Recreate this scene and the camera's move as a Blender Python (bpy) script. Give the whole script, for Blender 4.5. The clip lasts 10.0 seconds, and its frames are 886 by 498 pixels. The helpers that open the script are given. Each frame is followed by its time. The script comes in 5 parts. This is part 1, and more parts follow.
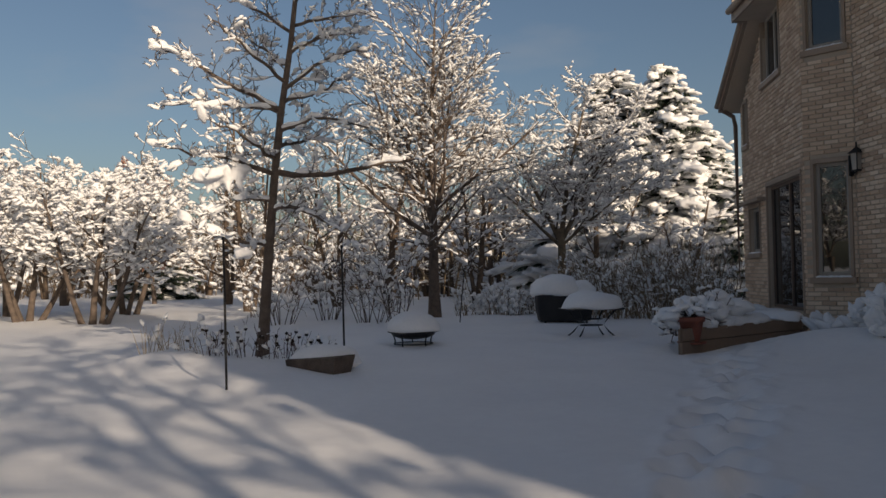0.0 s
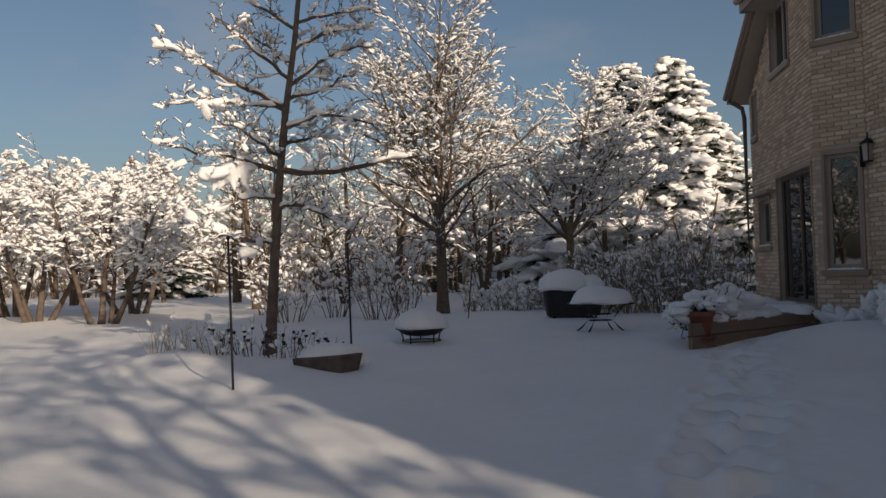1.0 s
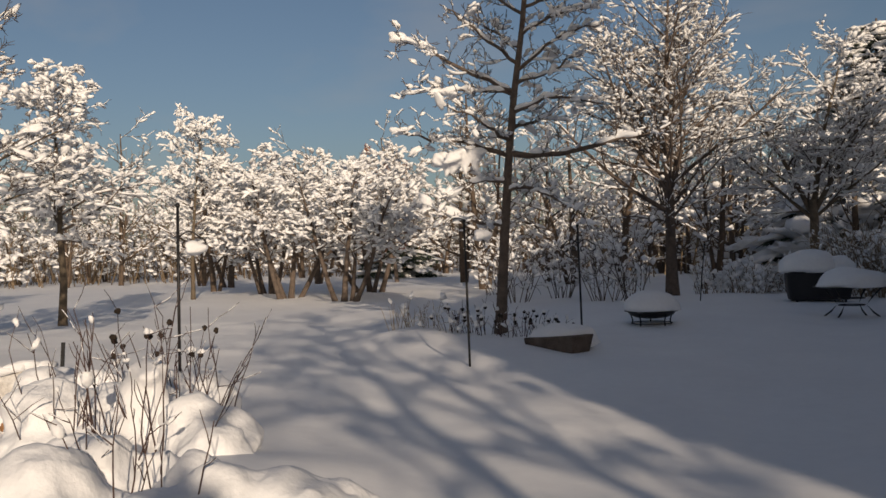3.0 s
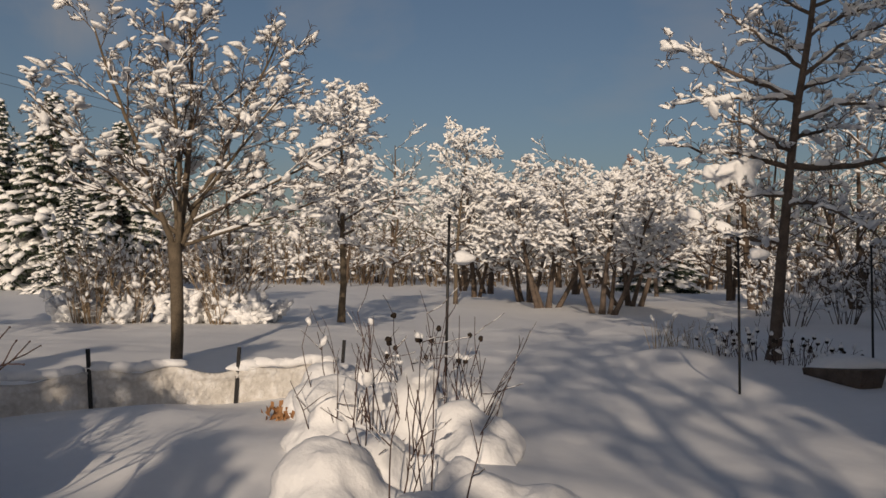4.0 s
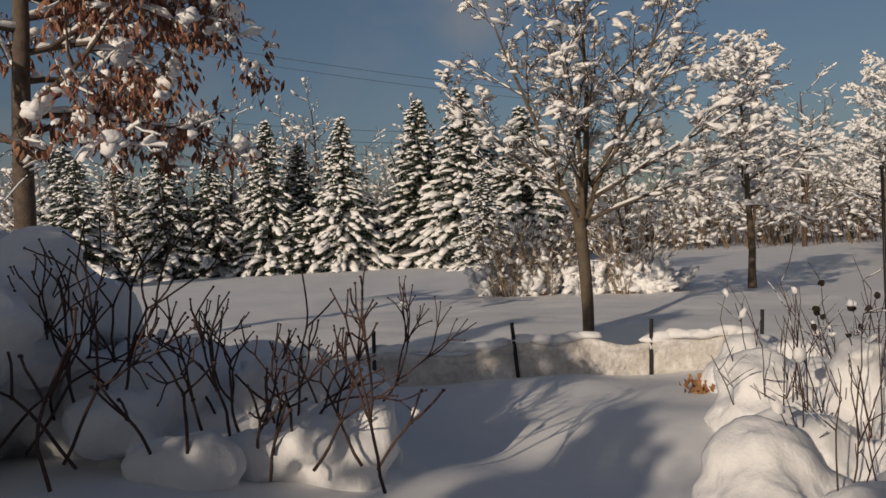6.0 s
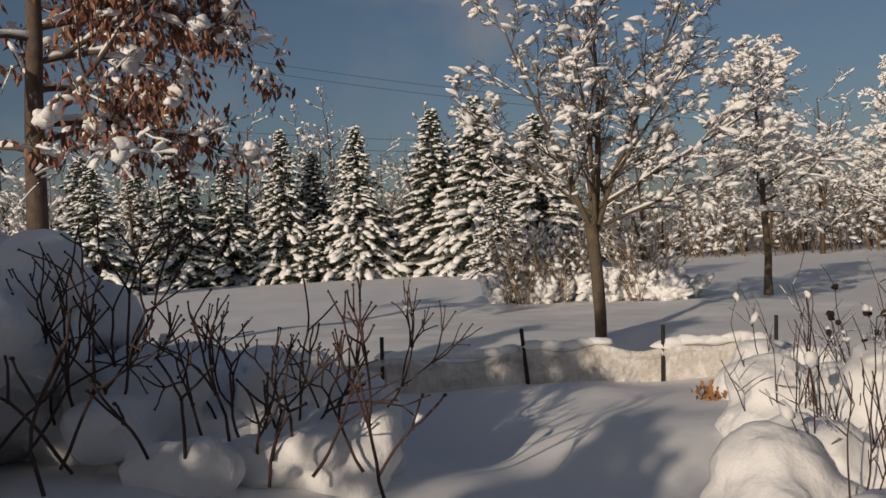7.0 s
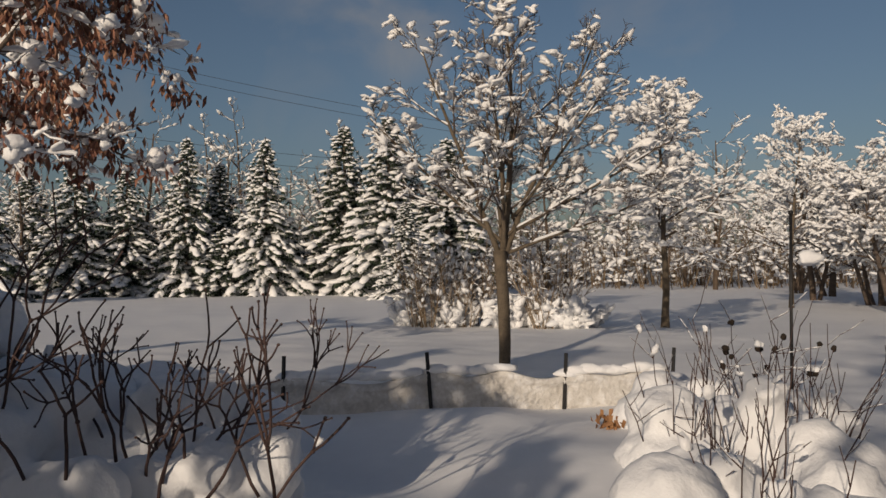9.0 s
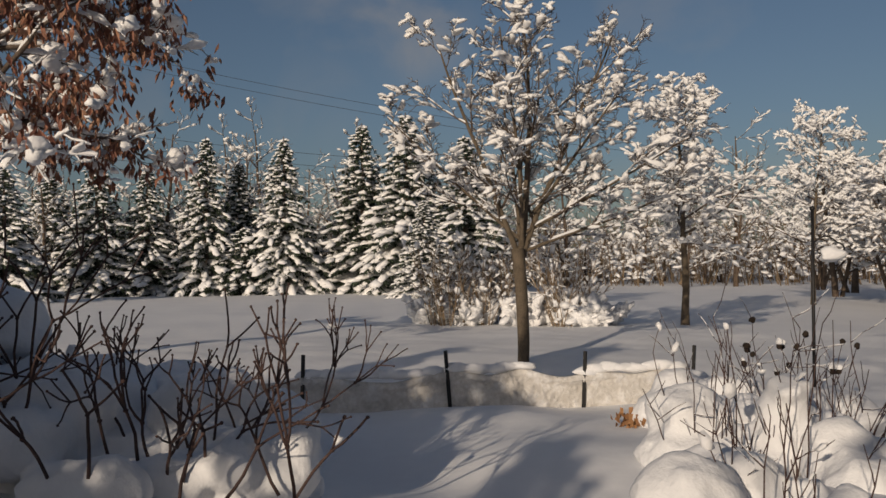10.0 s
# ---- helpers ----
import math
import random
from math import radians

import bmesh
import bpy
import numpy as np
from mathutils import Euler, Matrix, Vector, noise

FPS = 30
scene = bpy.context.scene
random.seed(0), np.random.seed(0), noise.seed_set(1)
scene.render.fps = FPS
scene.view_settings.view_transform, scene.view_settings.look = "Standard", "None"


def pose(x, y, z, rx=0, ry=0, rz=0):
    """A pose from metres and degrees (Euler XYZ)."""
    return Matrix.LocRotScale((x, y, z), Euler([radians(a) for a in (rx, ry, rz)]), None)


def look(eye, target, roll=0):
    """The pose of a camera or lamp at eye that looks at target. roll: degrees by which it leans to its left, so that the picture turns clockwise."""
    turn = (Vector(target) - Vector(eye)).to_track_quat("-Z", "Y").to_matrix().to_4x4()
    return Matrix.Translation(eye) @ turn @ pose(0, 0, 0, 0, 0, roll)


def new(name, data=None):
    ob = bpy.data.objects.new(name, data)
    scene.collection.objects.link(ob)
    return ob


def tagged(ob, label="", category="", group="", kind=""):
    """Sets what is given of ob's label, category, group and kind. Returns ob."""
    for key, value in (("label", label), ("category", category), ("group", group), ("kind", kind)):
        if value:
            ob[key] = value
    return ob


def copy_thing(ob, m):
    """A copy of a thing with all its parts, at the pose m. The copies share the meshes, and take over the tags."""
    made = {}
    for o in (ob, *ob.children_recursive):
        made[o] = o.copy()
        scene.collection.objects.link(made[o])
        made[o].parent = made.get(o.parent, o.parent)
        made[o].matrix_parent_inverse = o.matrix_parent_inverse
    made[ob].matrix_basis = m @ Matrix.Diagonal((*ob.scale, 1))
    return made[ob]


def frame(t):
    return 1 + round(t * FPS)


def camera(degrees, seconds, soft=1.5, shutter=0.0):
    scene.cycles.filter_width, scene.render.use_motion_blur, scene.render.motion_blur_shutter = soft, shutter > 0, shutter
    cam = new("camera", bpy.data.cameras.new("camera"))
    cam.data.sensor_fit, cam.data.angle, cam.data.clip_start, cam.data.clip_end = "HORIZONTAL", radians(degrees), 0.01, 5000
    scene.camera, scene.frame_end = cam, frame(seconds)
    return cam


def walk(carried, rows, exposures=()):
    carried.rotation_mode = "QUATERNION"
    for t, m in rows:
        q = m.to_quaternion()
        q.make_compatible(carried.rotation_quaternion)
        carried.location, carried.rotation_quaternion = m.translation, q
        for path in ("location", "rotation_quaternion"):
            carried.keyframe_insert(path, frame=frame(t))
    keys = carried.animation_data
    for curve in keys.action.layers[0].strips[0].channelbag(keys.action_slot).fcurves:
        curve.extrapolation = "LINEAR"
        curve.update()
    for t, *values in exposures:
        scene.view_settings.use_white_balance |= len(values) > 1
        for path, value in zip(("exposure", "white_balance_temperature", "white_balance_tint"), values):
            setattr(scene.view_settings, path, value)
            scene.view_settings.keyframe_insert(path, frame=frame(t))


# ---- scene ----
# camera and walk
cam = camera(57.0, 10.0)
PATH = [
    (0.0, pose(0.270, -0.022, 1.093, 91.80, 1.02, -0.01)),
    (0.5, pose(0.279, 0.012, 1.103, 91.69, 1.16, 0.26)),
    (1.0, pose(0.292, 0.052, 1.110, 91.49, 1.63, 0.61)),
    (1.5, pose(0.308, 0.086, 1.113, 91.19, 2.12, 1.01)),
    (2.0, pose(0.333, 0.090, 1.117, 90.84, 2.60, 1.96)),
    (2.2, pose(0.336, 0.080, 1.117, 90.77, 2.78, 3.33)),
    (3.3, pose(0.179, -0.083, 1.137, 90.75, 0.96, 22.25)),
    (3.5, pose(0.179, -0.056, 1.151, 91.03, 0.43, 26.22)),
    (4.0, pose(0.136, -0.053, 1.160, 91.42, -0.63, 33.93)),
    (4.5, pose(0.098, -0.059, 1.170, 91.25, -1.56, 41.56)),
    (5.0, pose(-0.057, 0.027, 1.173, 90.45, -1.17, 49.33)),
    (5.5, pose(-0.014, -0.004, 1.184, 89.90, 0.82, 55.87)),
    (6.0, pose(0.075, -0.087, 1.199, 89.69, 2.95, 61.37)),
    (6.2, pose(0.093, -0.105, 1.200, 89.82, 3.64, 63.33)),
    (7.3, pose(0.038, 0.011, 1.161, 90.82, 2.44, 61.05)),
    (7.5, pose(0.033, 0.011, 1.165, 91.00, 1.92, 59.17)),
    (8.0, pose(0.022, -0.006, 1.166, 91.60, 0.76, 55.31)),
    (8.5, pose(0.013, -0.012, 1.167, 91.75, 0.47, 54.75)),
    (9.0, pose(-0.000, -0.000, 1.169, 91.67, 0.49, 55.93)),
    (9.5, pose(-0.004, 0.002, 1.170, 91.62, 0.56, 56.87)),
    (10.0, pose(-0.004, 0.003, 1.171, 91.55, 0.77, 57.21)),
]
walk(cam, PATH, exposures=((0.0, 0.64, 7400, 14), (2.2, 0.64, 7400, 14), (3.5, 0.21, 7350, 15), (4.5, 0.03, 7250, 15), (6.0, -0.03, 7150, 14), (10.0, 0.0, 7150, 14)))

# world, sun
SUN_HEADING = radians(31)      # shadows run this far to the left of +y
SUN_ELEVATION = radians(15)
world = bpy.data.worlds.new("winter_sky")
scene.world = world
world.use_nodes = True
wn, wl = world.node_tree.nodes, world.node_tree.links
wn.clear()
sky = wn.new("ShaderNodeTexSky")
sky.sky_type, sky.sun_disc = "NISHITA", False
sky.sun_elevation = SUN_ELEVATION
sky.sun_rotation = math.pi - SUN_HEADING
sky.air_density, sky.dust_density, sky.ozone_density = 1.0, 2.2, 3.0
coord = wn.new("ShaderNodeTexCoord")
wmap = wn.new("ShaderNodeMapping")
wmap.inputs["Scale"].default_value = (1.0, 2.2, 3.0)
wnoise = wn.new("ShaderNodeTexNoise")
wnoise.inputs["Scale"].default_value, wnoise.inputs["Detail"].default_value = 2.6, 6.0
wramp = wn.new("ShaderNodeValToRGB")
wramp.color_ramp.elements[0].position, wramp.color_ramp.elements[1].position = 0.52, 0.74
wmul = wn.new("ShaderNodeMath")
wmul.operation = "MULTIPLY"
wmul.inputs[1].default_value = 0.32
wmix = wn.new("ShaderNodeMix")
wmix.data_type = "RGBA"
wmix.inputs["B"].default_value = (4.5, 4.5, 4.5, 1)
bg = wn.new("ShaderNodeBackground")
bg.inputs["Strength"].default_value = 0.055
wout = wn.new("ShaderNodeOutputWorld")
wl.new(coord.outputs["Generated"], wmap.inputs["Vector"])
wl.new(wmap.outputs["Vector"], wnoise.inputs["Vector"])
wl.new(wnoise.outputs["Fac"], wramp.inputs["Fac"])
wl.new(wramp.outputs["Color"], wmul.inputs[0])
# two thin wisps of cloud over the spruces
wisp_noise = wn.new("ShaderNodeTexNoise")
wisp_noise.inputs["Scale"].default_value, wisp_noise.inputs["Detail"].default_value, wisp_noise.inputs["Distortion"].default_value = 9.0, 5.0, 0.6
wl.new(coord.outputs["Generated"], wisp_noise.inputs["Vector"])
cloud = wmul.outputs[0]
for az, el, wide, much in ((59.0, 17.0, 0.9962, 1.1), (63.5, 18.5, 0.9975, 0.8), (66.5, 12.0, 0.9965, 0.40)):
    near = wn.new("ShaderNodeVectorMath")
    near.operation = "DOT_PRODUCT"
    near.inputs[1].default_value = (-math.sin(radians(az)) * math.cos(radians(el)), math.cos(radians(az)) * math.cos(radians(el)), math.sin(radians(el)))
    wl.new(coord.outputs["Generated"], near.inputs[0])
    fade = wn.new("ShaderNodeMapRange")
    fade.interpolation_type = "SMOOTHSTEP"
    fade.inputs["From Min"].default_value, fade.inputs["From Max"].default_value, fade.inputs["To Max"].default_value = wide, 1.0, much
    wl.new(near.outputs["Value"], fade.inputs["Value"])
    curl = wn.new("ShaderNodeMapRange")
    curl.inputs["From Min"].default_value, curl.inputs["From Max"].default_value, curl.inputs["To Max"].default_value = 0.42, 0.75, 0.55
    wl.new(wisp_noise.outputs["Fac"], curl.inputs["Value"])
    both = wn.new("ShaderNodeMath")
    both.operation = "MULTIPLY_ADD"
    wl.new(fade.outputs["Result"], both.inputs[0])
    wl.new(curl.outputs["Result"], both.inputs[1])
    wl.new(cloud, both.inputs[2])
    cloud = both.outputs[0]
wl.new(cloud, wmix.inputs["Factor"])
wl.new(sky.outputs["Color"], wmix.inputs["A"])
wl.new(wmix.outputs["Result"], bg.inputs["Color"])
wl.new(bg.outputs[0], wout.inputs[0])

sun_data = bpy.data.lights.new("sun", "SUN")
sun_data.energy, sun_data.angle, sun_data.color = 2.5, radians(0.55), (1.0, 0.895, 0.75)
sun = new("sun", sun_data)
sun_from = Vector((math.sin(SUN_HEADING) * math.cos(SUN_ELEVATION), -math.cos(SUN_HEADING) * math.cos(SUN_ELEVATION), math.sin(SUN_ELEVATION)))
sun.matrix_world = look(sun_from * 60, (0, 0, 0))


# materials
def material(name, colours, rough=0.7, scale=8.0, fine=60.0, bump=0.3, metal=0.0, spread=(0.3, 0.7), by="noise", distance=0.02, specular=0.4, coat=0.0):
    m = bpy.data.materials.new(name)
    m.use_nodes = True
    n, l = m.node_tree.nodes, m.node_tree.links
    b = n["Principled BSDF"]
    b.inputs["Roughness"].default_value = rough
    b.inputs["Metallic"].default_value = metal
    b.inputs["Specular IOR Level"].default_value = specular
    tc = n.new("ShaderNodeTexCoord")
    big = n.new("ShaderNodeTexNoise")
    big.inputs["Scale"].default_value, big.inputs["Detail"].default_value = scale, 4.0
    l.new(tc.outputs["Object"], big.inputs["Vector"])
    small = n.new("ShaderNodeTexNoise")
    small.inputs["Scale"].default_value, small.inputs["Detail"].default_value = fine, 3.0
    l.new(tc.outputs["Object"], small.inputs["Vector"])
    mixer = n.new("ShaderNodeMath")
    mixer.operation = "MULTIPLY_ADD"
    mixer.inputs[1].default_value = 0.35
    l.new(small.outputs["Fac"], mixer.inputs[0])
    source = big.outputs["Fac"]
    if by == "island":
        geo = n.new("ShaderNodeNewGeometry")
        source = geo.outputs["Random Per Island"]
    elif by == "object":
        info = n.new("ShaderNodeObjectInfo")
        source = info.outputs["Random"]
    weigh = n.new("ShaderNodeMath")
    weigh.operation = "MULTIPLY"
    weigh.inputs[1].default_value = 0.65
    l.new(source, weigh.inputs[0])
    l.new(weigh.outputs[0], mixer.inputs[2])
    ramp = n.new("ShaderNodeValToRGB")
    while len(ramp.color_ramp.elements) < len(colours):
        ramp.color_ramp.elements.new(0.5)
    lo, hi = spread
    for i, c in enumerate(colours):
        e = ramp.color_ramp.elements[i]
        e.position = lo + (hi - lo) * i / max(1, len(colours) - 1)
        e.color = (*c, 1)
    l.new(mixer.outputs[0], ramp.inputs["Fac"])
    l.new(ramp.outputs["Color"], b.inputs["Base Color"])
    if bump:
        bp = n.new("ShaderNodeBump")
        bp.inputs["Strength"].default_value, bp.inputs["Distance"].default_value = bump, distance
        l.new(small.outputs["Fac"], bp.inputs["Height"])
        l.new(bp.outputs["Normal"], b.inputs["Normal"])
    return m


SNOW = material("snow", [(0.80, 0.80, 0.81), (0.88, 0.88, 0.88)], rough=0.75, scale=1.3, fine=20, bump=0.35, distance=0.03, specular=0.25)
SNOW_GROUND = material("snow_ground", [(0.80, 0.80, 0.81), (0.88, 0.88, 0.88)], rough=0.7, scale=0.5, fine=9, bump=0.12, distance=0.03, specular=0.3)
SNOW_CRUST = material("snow_crust", [(0.44, 0.41, 0.37), (0.62, 0.59, 0.55), (0.82, 0.81, 0.80)], rough=0.8, scale=7, fine=30, bump=0.6, distance=0.03)
BARK = material("bark", [(0.075, 0.058, 0.048), (0.17, 0.13, 0.105)], rough=0.9, scale=9, fine=55, bump=0.7, distance=0.02, specular=0.2)
BARK_TAN = material("bark_tan", [(0.085, 0.068, 0.050), (0.18, 0.14, 0.10)], rough=0.9, scale=9, fine=50, bump=0.7, distance=0.02, specular=0.2)
TWIG = material("twig", [(0.07, 0.05, 0.038), (0.15, 0.11, 0.08)], rough=0.85, scale=6, fine=40, bump=0.2, specular=0.2)
TWIG_RED = material("twig_red", [(0.055, 0.036, 0.034), (0.11, 0.068, 0.058)], rough=0.8, scale=6, fine=40, bump=0.2, specular=0.2)
TWIG_TAN = material("twig_tan", [(0.17, 0.12, 0.075), (0.32, 0.24, 0.16)], rough=0.85, scale=6, fine=40, bump=0.2, specular=0.2)
NEEDLE = material("needle", [(0.026, 0.040, 0.027), (0.065, 0.085, 0.056)], rough=0.8, scale=4, fine=30, bump=0.2, specular=0.2)
LEAF = material("oak_leaf", [(0.12, 0.050, 0.040), (0.24, 0.105, 0.070), (0.37, 0.205, 0.13)], rough=0.65, scale=2, fine=40, bump=0.25, by="island", spread=(0.15, 0.85), specular=0.3)
BRICK = material("brick", [(0.48, 0.34, 0.245), (0.63, 0.475, 0.35), (0.77, 0.635, 0.50)], rough=0.88, scale=3, fine=70, bump=0.5, by="object", spread=(0.15, 0.9), distance=0.004, specular=0.2)
BRICK_FIELD = material("brick_field", [(0.48, 0.34, 0.245), (0.63, 0.475, 0.35), (0.77, 0.635, 0.50)], rough=0.88, scale=3, fine=70, bump=0.5, by="island", spread=(0.15, 0.9), distance=0.004, specular=0.2)
MORTAR = material("mortar", [(0.40, 0.33, 0.26), (0.50, 0.42, 0.34)], rough=0.95, scale=4, fine=90, bump=0.4, distance=0.004)
TRIM = material("brown_trim", [(0.12, 0.08, 0.058), (0.16, 0.11, 0.085)], rough=0.55, scale=3, fine=40, bump=0.1)
FASCIA = material("tan_fascia", [(0.30, 0.22, 0.165), (0.38, 0.29, 0.22)], rough=0.6, scale=2, fine=30, bump=0.1)
SOFFIT = material("soffit", [(0.42, 0.34, 0.26), (0.50, 0.41, 0.32)], rough=0.7, scale=2, fine=30, bump=0.1)
FRAME = material("window_frame", [(0.33, 0.29, 0.25), (0.40, 0.36, 0.31)], rough=0.5, scale=3, fine=40, bump=0.05)
# near-black colour that stands in for the shade of unlit rooms
DARK = material("room_shade_paint", [(0.012, 0.010, 0.010), (0.022, 0.018, 0.017)], rough=0.9, scale=2, fine=20, bump=0.0)
METAL = material("black_iron", [(0.012, 0.012, 0.013), (0.03, 0.028, 0.028)], rough=0.5, scale=12, fine=80, bump=0.2, metal=0.3, distance=0.003)
COVER = material("grill_cover", [(0.010, 0.010, 0.012), (0.022, 0.022, 0.025)], rough=0.7, scale=5, fine=40, bump=0.3)
CLAY = material("terracotta", [(0.20, 0.065, 0.045), (0.30, 0.11, 0.075)], rough=0.85, scale=6, fine=60, bump=0.2)
DECK = material("deck_board", [(0.17, 0.115, 0.08), (0.27, 0.19, 0.14)], rough=0.85, scale=4, fine=50, bump=0.35, by="object")
STRAW = material("dry_straw", [(0.22, 0.15, 0.08), (0.42, 0.32, 0.19)], rough=0.85, scale=5, fine=40, bump=0.2)
RUST = material("dead_leaves", [(0.16, 0.07, 0.03), (0.42, 0.22, 0.10)], rough=0.85, scale=6, fine=40, bump=0.3, by="island", spread=(0.1, 0.9))
SEED = material("seed_head", [(0.02, 0.014, 0.010), (0.05, 0.035, 0.025)], rough=0.95, scale=20, fine=90, bump=0.5)
SIDING = material("pale_siding", [(0.42, 0.36, 0.26), (0.50, 0.44, 0.33)], rough=0.7, scale=2, fine=30, bump=0.1)
SHINGLE = material("roof_snow", [(0.80, 0.80, 0.81), (0.86, 0.86, 0.86)], rough=0.8, scale=1, fine=12, bump=0.3)
CABLE = material("power_cable", [(0.02, 0.02, 0.022), (0.035, 0.035, 0.036)], rough=0.6, scale=3, fine=30, bump=0.0)


def glass_material():
    m = bpy.data.materials.new("window_glass")
    m.use_nodes = True
    n, l = m.node_tree.nodes, m.node_tree.links
    b = n["Principled BSDF"]
    b.inputs["Base Color"].default_value = (0.012, 0.014, 0.017, 1)
    b.inputs["Roughness"].default_value = 0.02
    b.inputs["Specular IOR Level"].default_value = 1.0
    b.inputs["IOR"].default_value = 1.7
    tc = n.new("ShaderNodeTexCoord")
    no = n.new("ShaderNodeTexNoise")
    no.inputs["Scale"].default_value = 2.2
    bp = n.new("ShaderNodeBump")
    bp.inputs["Strength"].default_value, bp.inputs["Distance"].default_value = 0.05, 0.02
    l.new(tc.outputs["Object"], no.inputs["Vector"])
    l.new(no.outputs["Fac"], bp.inputs["Height"])
    l.new(bp.outputs["Normal"], b.inputs["Normal"])
    return m


GLASS = glass_material()


# mesh tools
class Mesh:
    """Gathers points, quads and triangles, and makes one mesh of them."""

    def __init__(self):
        self.v, self.q, self.t, self.n = [], [], [], 0

    def add(self, v, q=None, t=None):
        v = np.asarray(v, dtype=np.float32).reshape(-1, 3)
        self.v.append(v)
        if q is not None and len(q):
            self.q.append(np.asarray(q, dtype=np.int32).reshape(-1, 4) + self.n)
        if t is not None and len(t):
            self.t.append(np.asarray(t, dtype=np.int32).reshape(-1, 3) + self.n)
        self.n += len(v)

    def data(self, name, smooth=True):
        me = bpy.data.meshes.new(name)
        if not self.v:
            return me
        v = np.concatenate(self.v)
        q = np.concatenate(self.q) if self.q else np.zeros((0, 4), np.int32)
        t = np.concatenate(self.t) if self.t else np.zeros((0, 3), np.int32)
        me.vertices.add(len(v))
        me.vertices.foreach_set("co", v.ravel())
        me.loops.add(q.size + t.size)
        me.loops.foreach_set("vertex_index", np.concatenate([q.ravel(), t.ravel()]))
        me.polygons.add(len(q) + len(t))
        starts = np.concatenate([np.arange(len(q)) * 4, q.size + np.arange(len(t)) * 3]).astype(np.int32)
        me.polygons.foreach_set("loop_start", starts)
        me.polygons.foreach_set("use_smooth", np.full(len(starts), smooth, dtype=bool))
        me.update(calc_edges=True)
        me.validate()
        return me


def unit_ball(levels):
    bm = bmesh.new()
    bmesh.ops.create_icosphere(bm, subdivisions=levels, radius=1.0)
    v = np.array([p.co[:] for p in bm.verts], dtype=np.float32)
    t = np.array([[p.index for p in f.verts] for f in bm.faces], dtype=np.int32)
    bm.free()
    return v, t


BALLS = {k: unit_ball(k + 1) for k in (0, 1, 2, 3)}
RINGS = {}


def tube(mesh, pts, radii, sides=5, squash=1.0, cap=False):
    pts = np.asarray(pts, dtype=np.float32)
    n = len(pts)
    tan = np.gradient(pts, axis=0)
    tan /= np.linalg.norm(tan, axis=1)[:, None] + 1e-9
    ref = np.array((0, 0, 1.0), np.float32) if abs(tan[0, 2]) < 0.85 else np.array((1.0, 0, 0), np.float32)
    u = np.cross(tan, ref)
    u /= np.linalg.norm(u, axis=1)[:, None] + 1e-9
    w = np.cross(u, tan) * squash
    a = np.arange(sides) * (2 * math.pi / sides)
    r = np.broadcast_to(np.asarray(radii, dtype=np.float32), (n,))
    v = pts[:, None] + r[:, None, None] * (np.cos(a)[None, :, None] * u[:, None] + np.sin(a)[None, :, None] * w[:, None])
    key = (n, sides, cap)
    if key not in RINGS:
        f = [(i * sides + j, i * sides + (j + 1) % sides, (i + 1) * sides + (j + 1) % sides, (i + 1) * sides + j) for i in range(n - 1) for j in range(sides)]
        t = []
        if cap:
            t = [(0, j + 1, j) for j in range(1, sides - 1)] + [((n - 1) * sides, (n - 1) * sides + j, (n - 1) * sides + j + 1) for j in range(1, sides - 1)]
        RINGS[key] = (np.array(f, np.int32), np.array(t, np.int32))
    mesh.add(v, *RINGS[key])


def lump(mesh, rng, centre, size, level=1, rough=0.18, flat=0.35, along=None):
    """A soft heap: a dented ball with a flattened underside, its long axis along the given way."""
    b, t = BALLS[level]
    size = np.broadcast_to(np.asarray(size, dtype=np.float32), (3,))
    p = rng.uniform(0, 6.28, 6)
    k = rng.uniform(1.6, 3.2, 3)
    d = 1 + rough * (np.sin(b[:, 0] * k[0] + p[0]) * np.sin(b[:, 1] * k[1] + p[1]) + 0.6 * np.sin(b[:, 2] * k[2] * 1.7 + b[:, 0] * 2.6 + p[2]) + 0.35 * np.sin(b[:, 1] * 5.5 + b[:, 2] * 4.0 + p[3]))
    if level > 2:
        d += rough * 0.5 * (np.sin(b[:, 0] * 7.1 + p[1]) * np.sin(b[:, 1] * 6.3 + p[2]) * np.sin(b[:, 2] * 5.7 + p[5])) + rough * 0.22 * np.sin(b[:, 0] * 15 + p[3]) * np.sin(b[:, 1] * 13 + p[0] + b[:, 2] * 9)
    v = b * d[:, None]
    v[:, 2] = np.where(v[:, 2] < 0, v[:, 2] * flat, v[:, 2])
    v = v * size
    if along is None:
        way = np.array((math.cos(p[4]), math.sin(p[4]), 0.0))
    else:
        way = np.asarray(along, dtype=float)
        if len(way) == 2:
            way = np.append(way, 0.0)
        way = way / (np.linalg.norm(way) + 1e-9)
    side = np.array((-way[1], way[0], 0.0))
    side /= np.linalg.norm(side) + 1e-9
    up = np.cross(way, side)
    v = v[:, :1] * way + v[:, 1:2] * side + v[:, 2:] * up
    mesh.add(v + np.asarray(centre, dtype=np.float32), None, t)


def box(mesh, lo, hi, m=None):
    x0, y0, z0 = lo
    x1, y1, z1 = hi
    v = np.array([(x0, y0, z0), (x1, y0, z0), (x1, y1, z0), (x0, y1, z0), (x0, y0, z1), (x1, y0, z1), (x1, y1, z1), (x0, y1, z1)], dtype=np.float64)
    if m is not None:
        mm = np.array(m)
        v = v @ mm[:3, :3].T + mm[:3, 3]
    mesh.add(v, [(0, 3, 2, 1), (4, 5, 6, 7), (0, 1, 5, 4), (1, 2, 6, 5), (2, 3, 7, 6), (3, 0, 4, 7)])


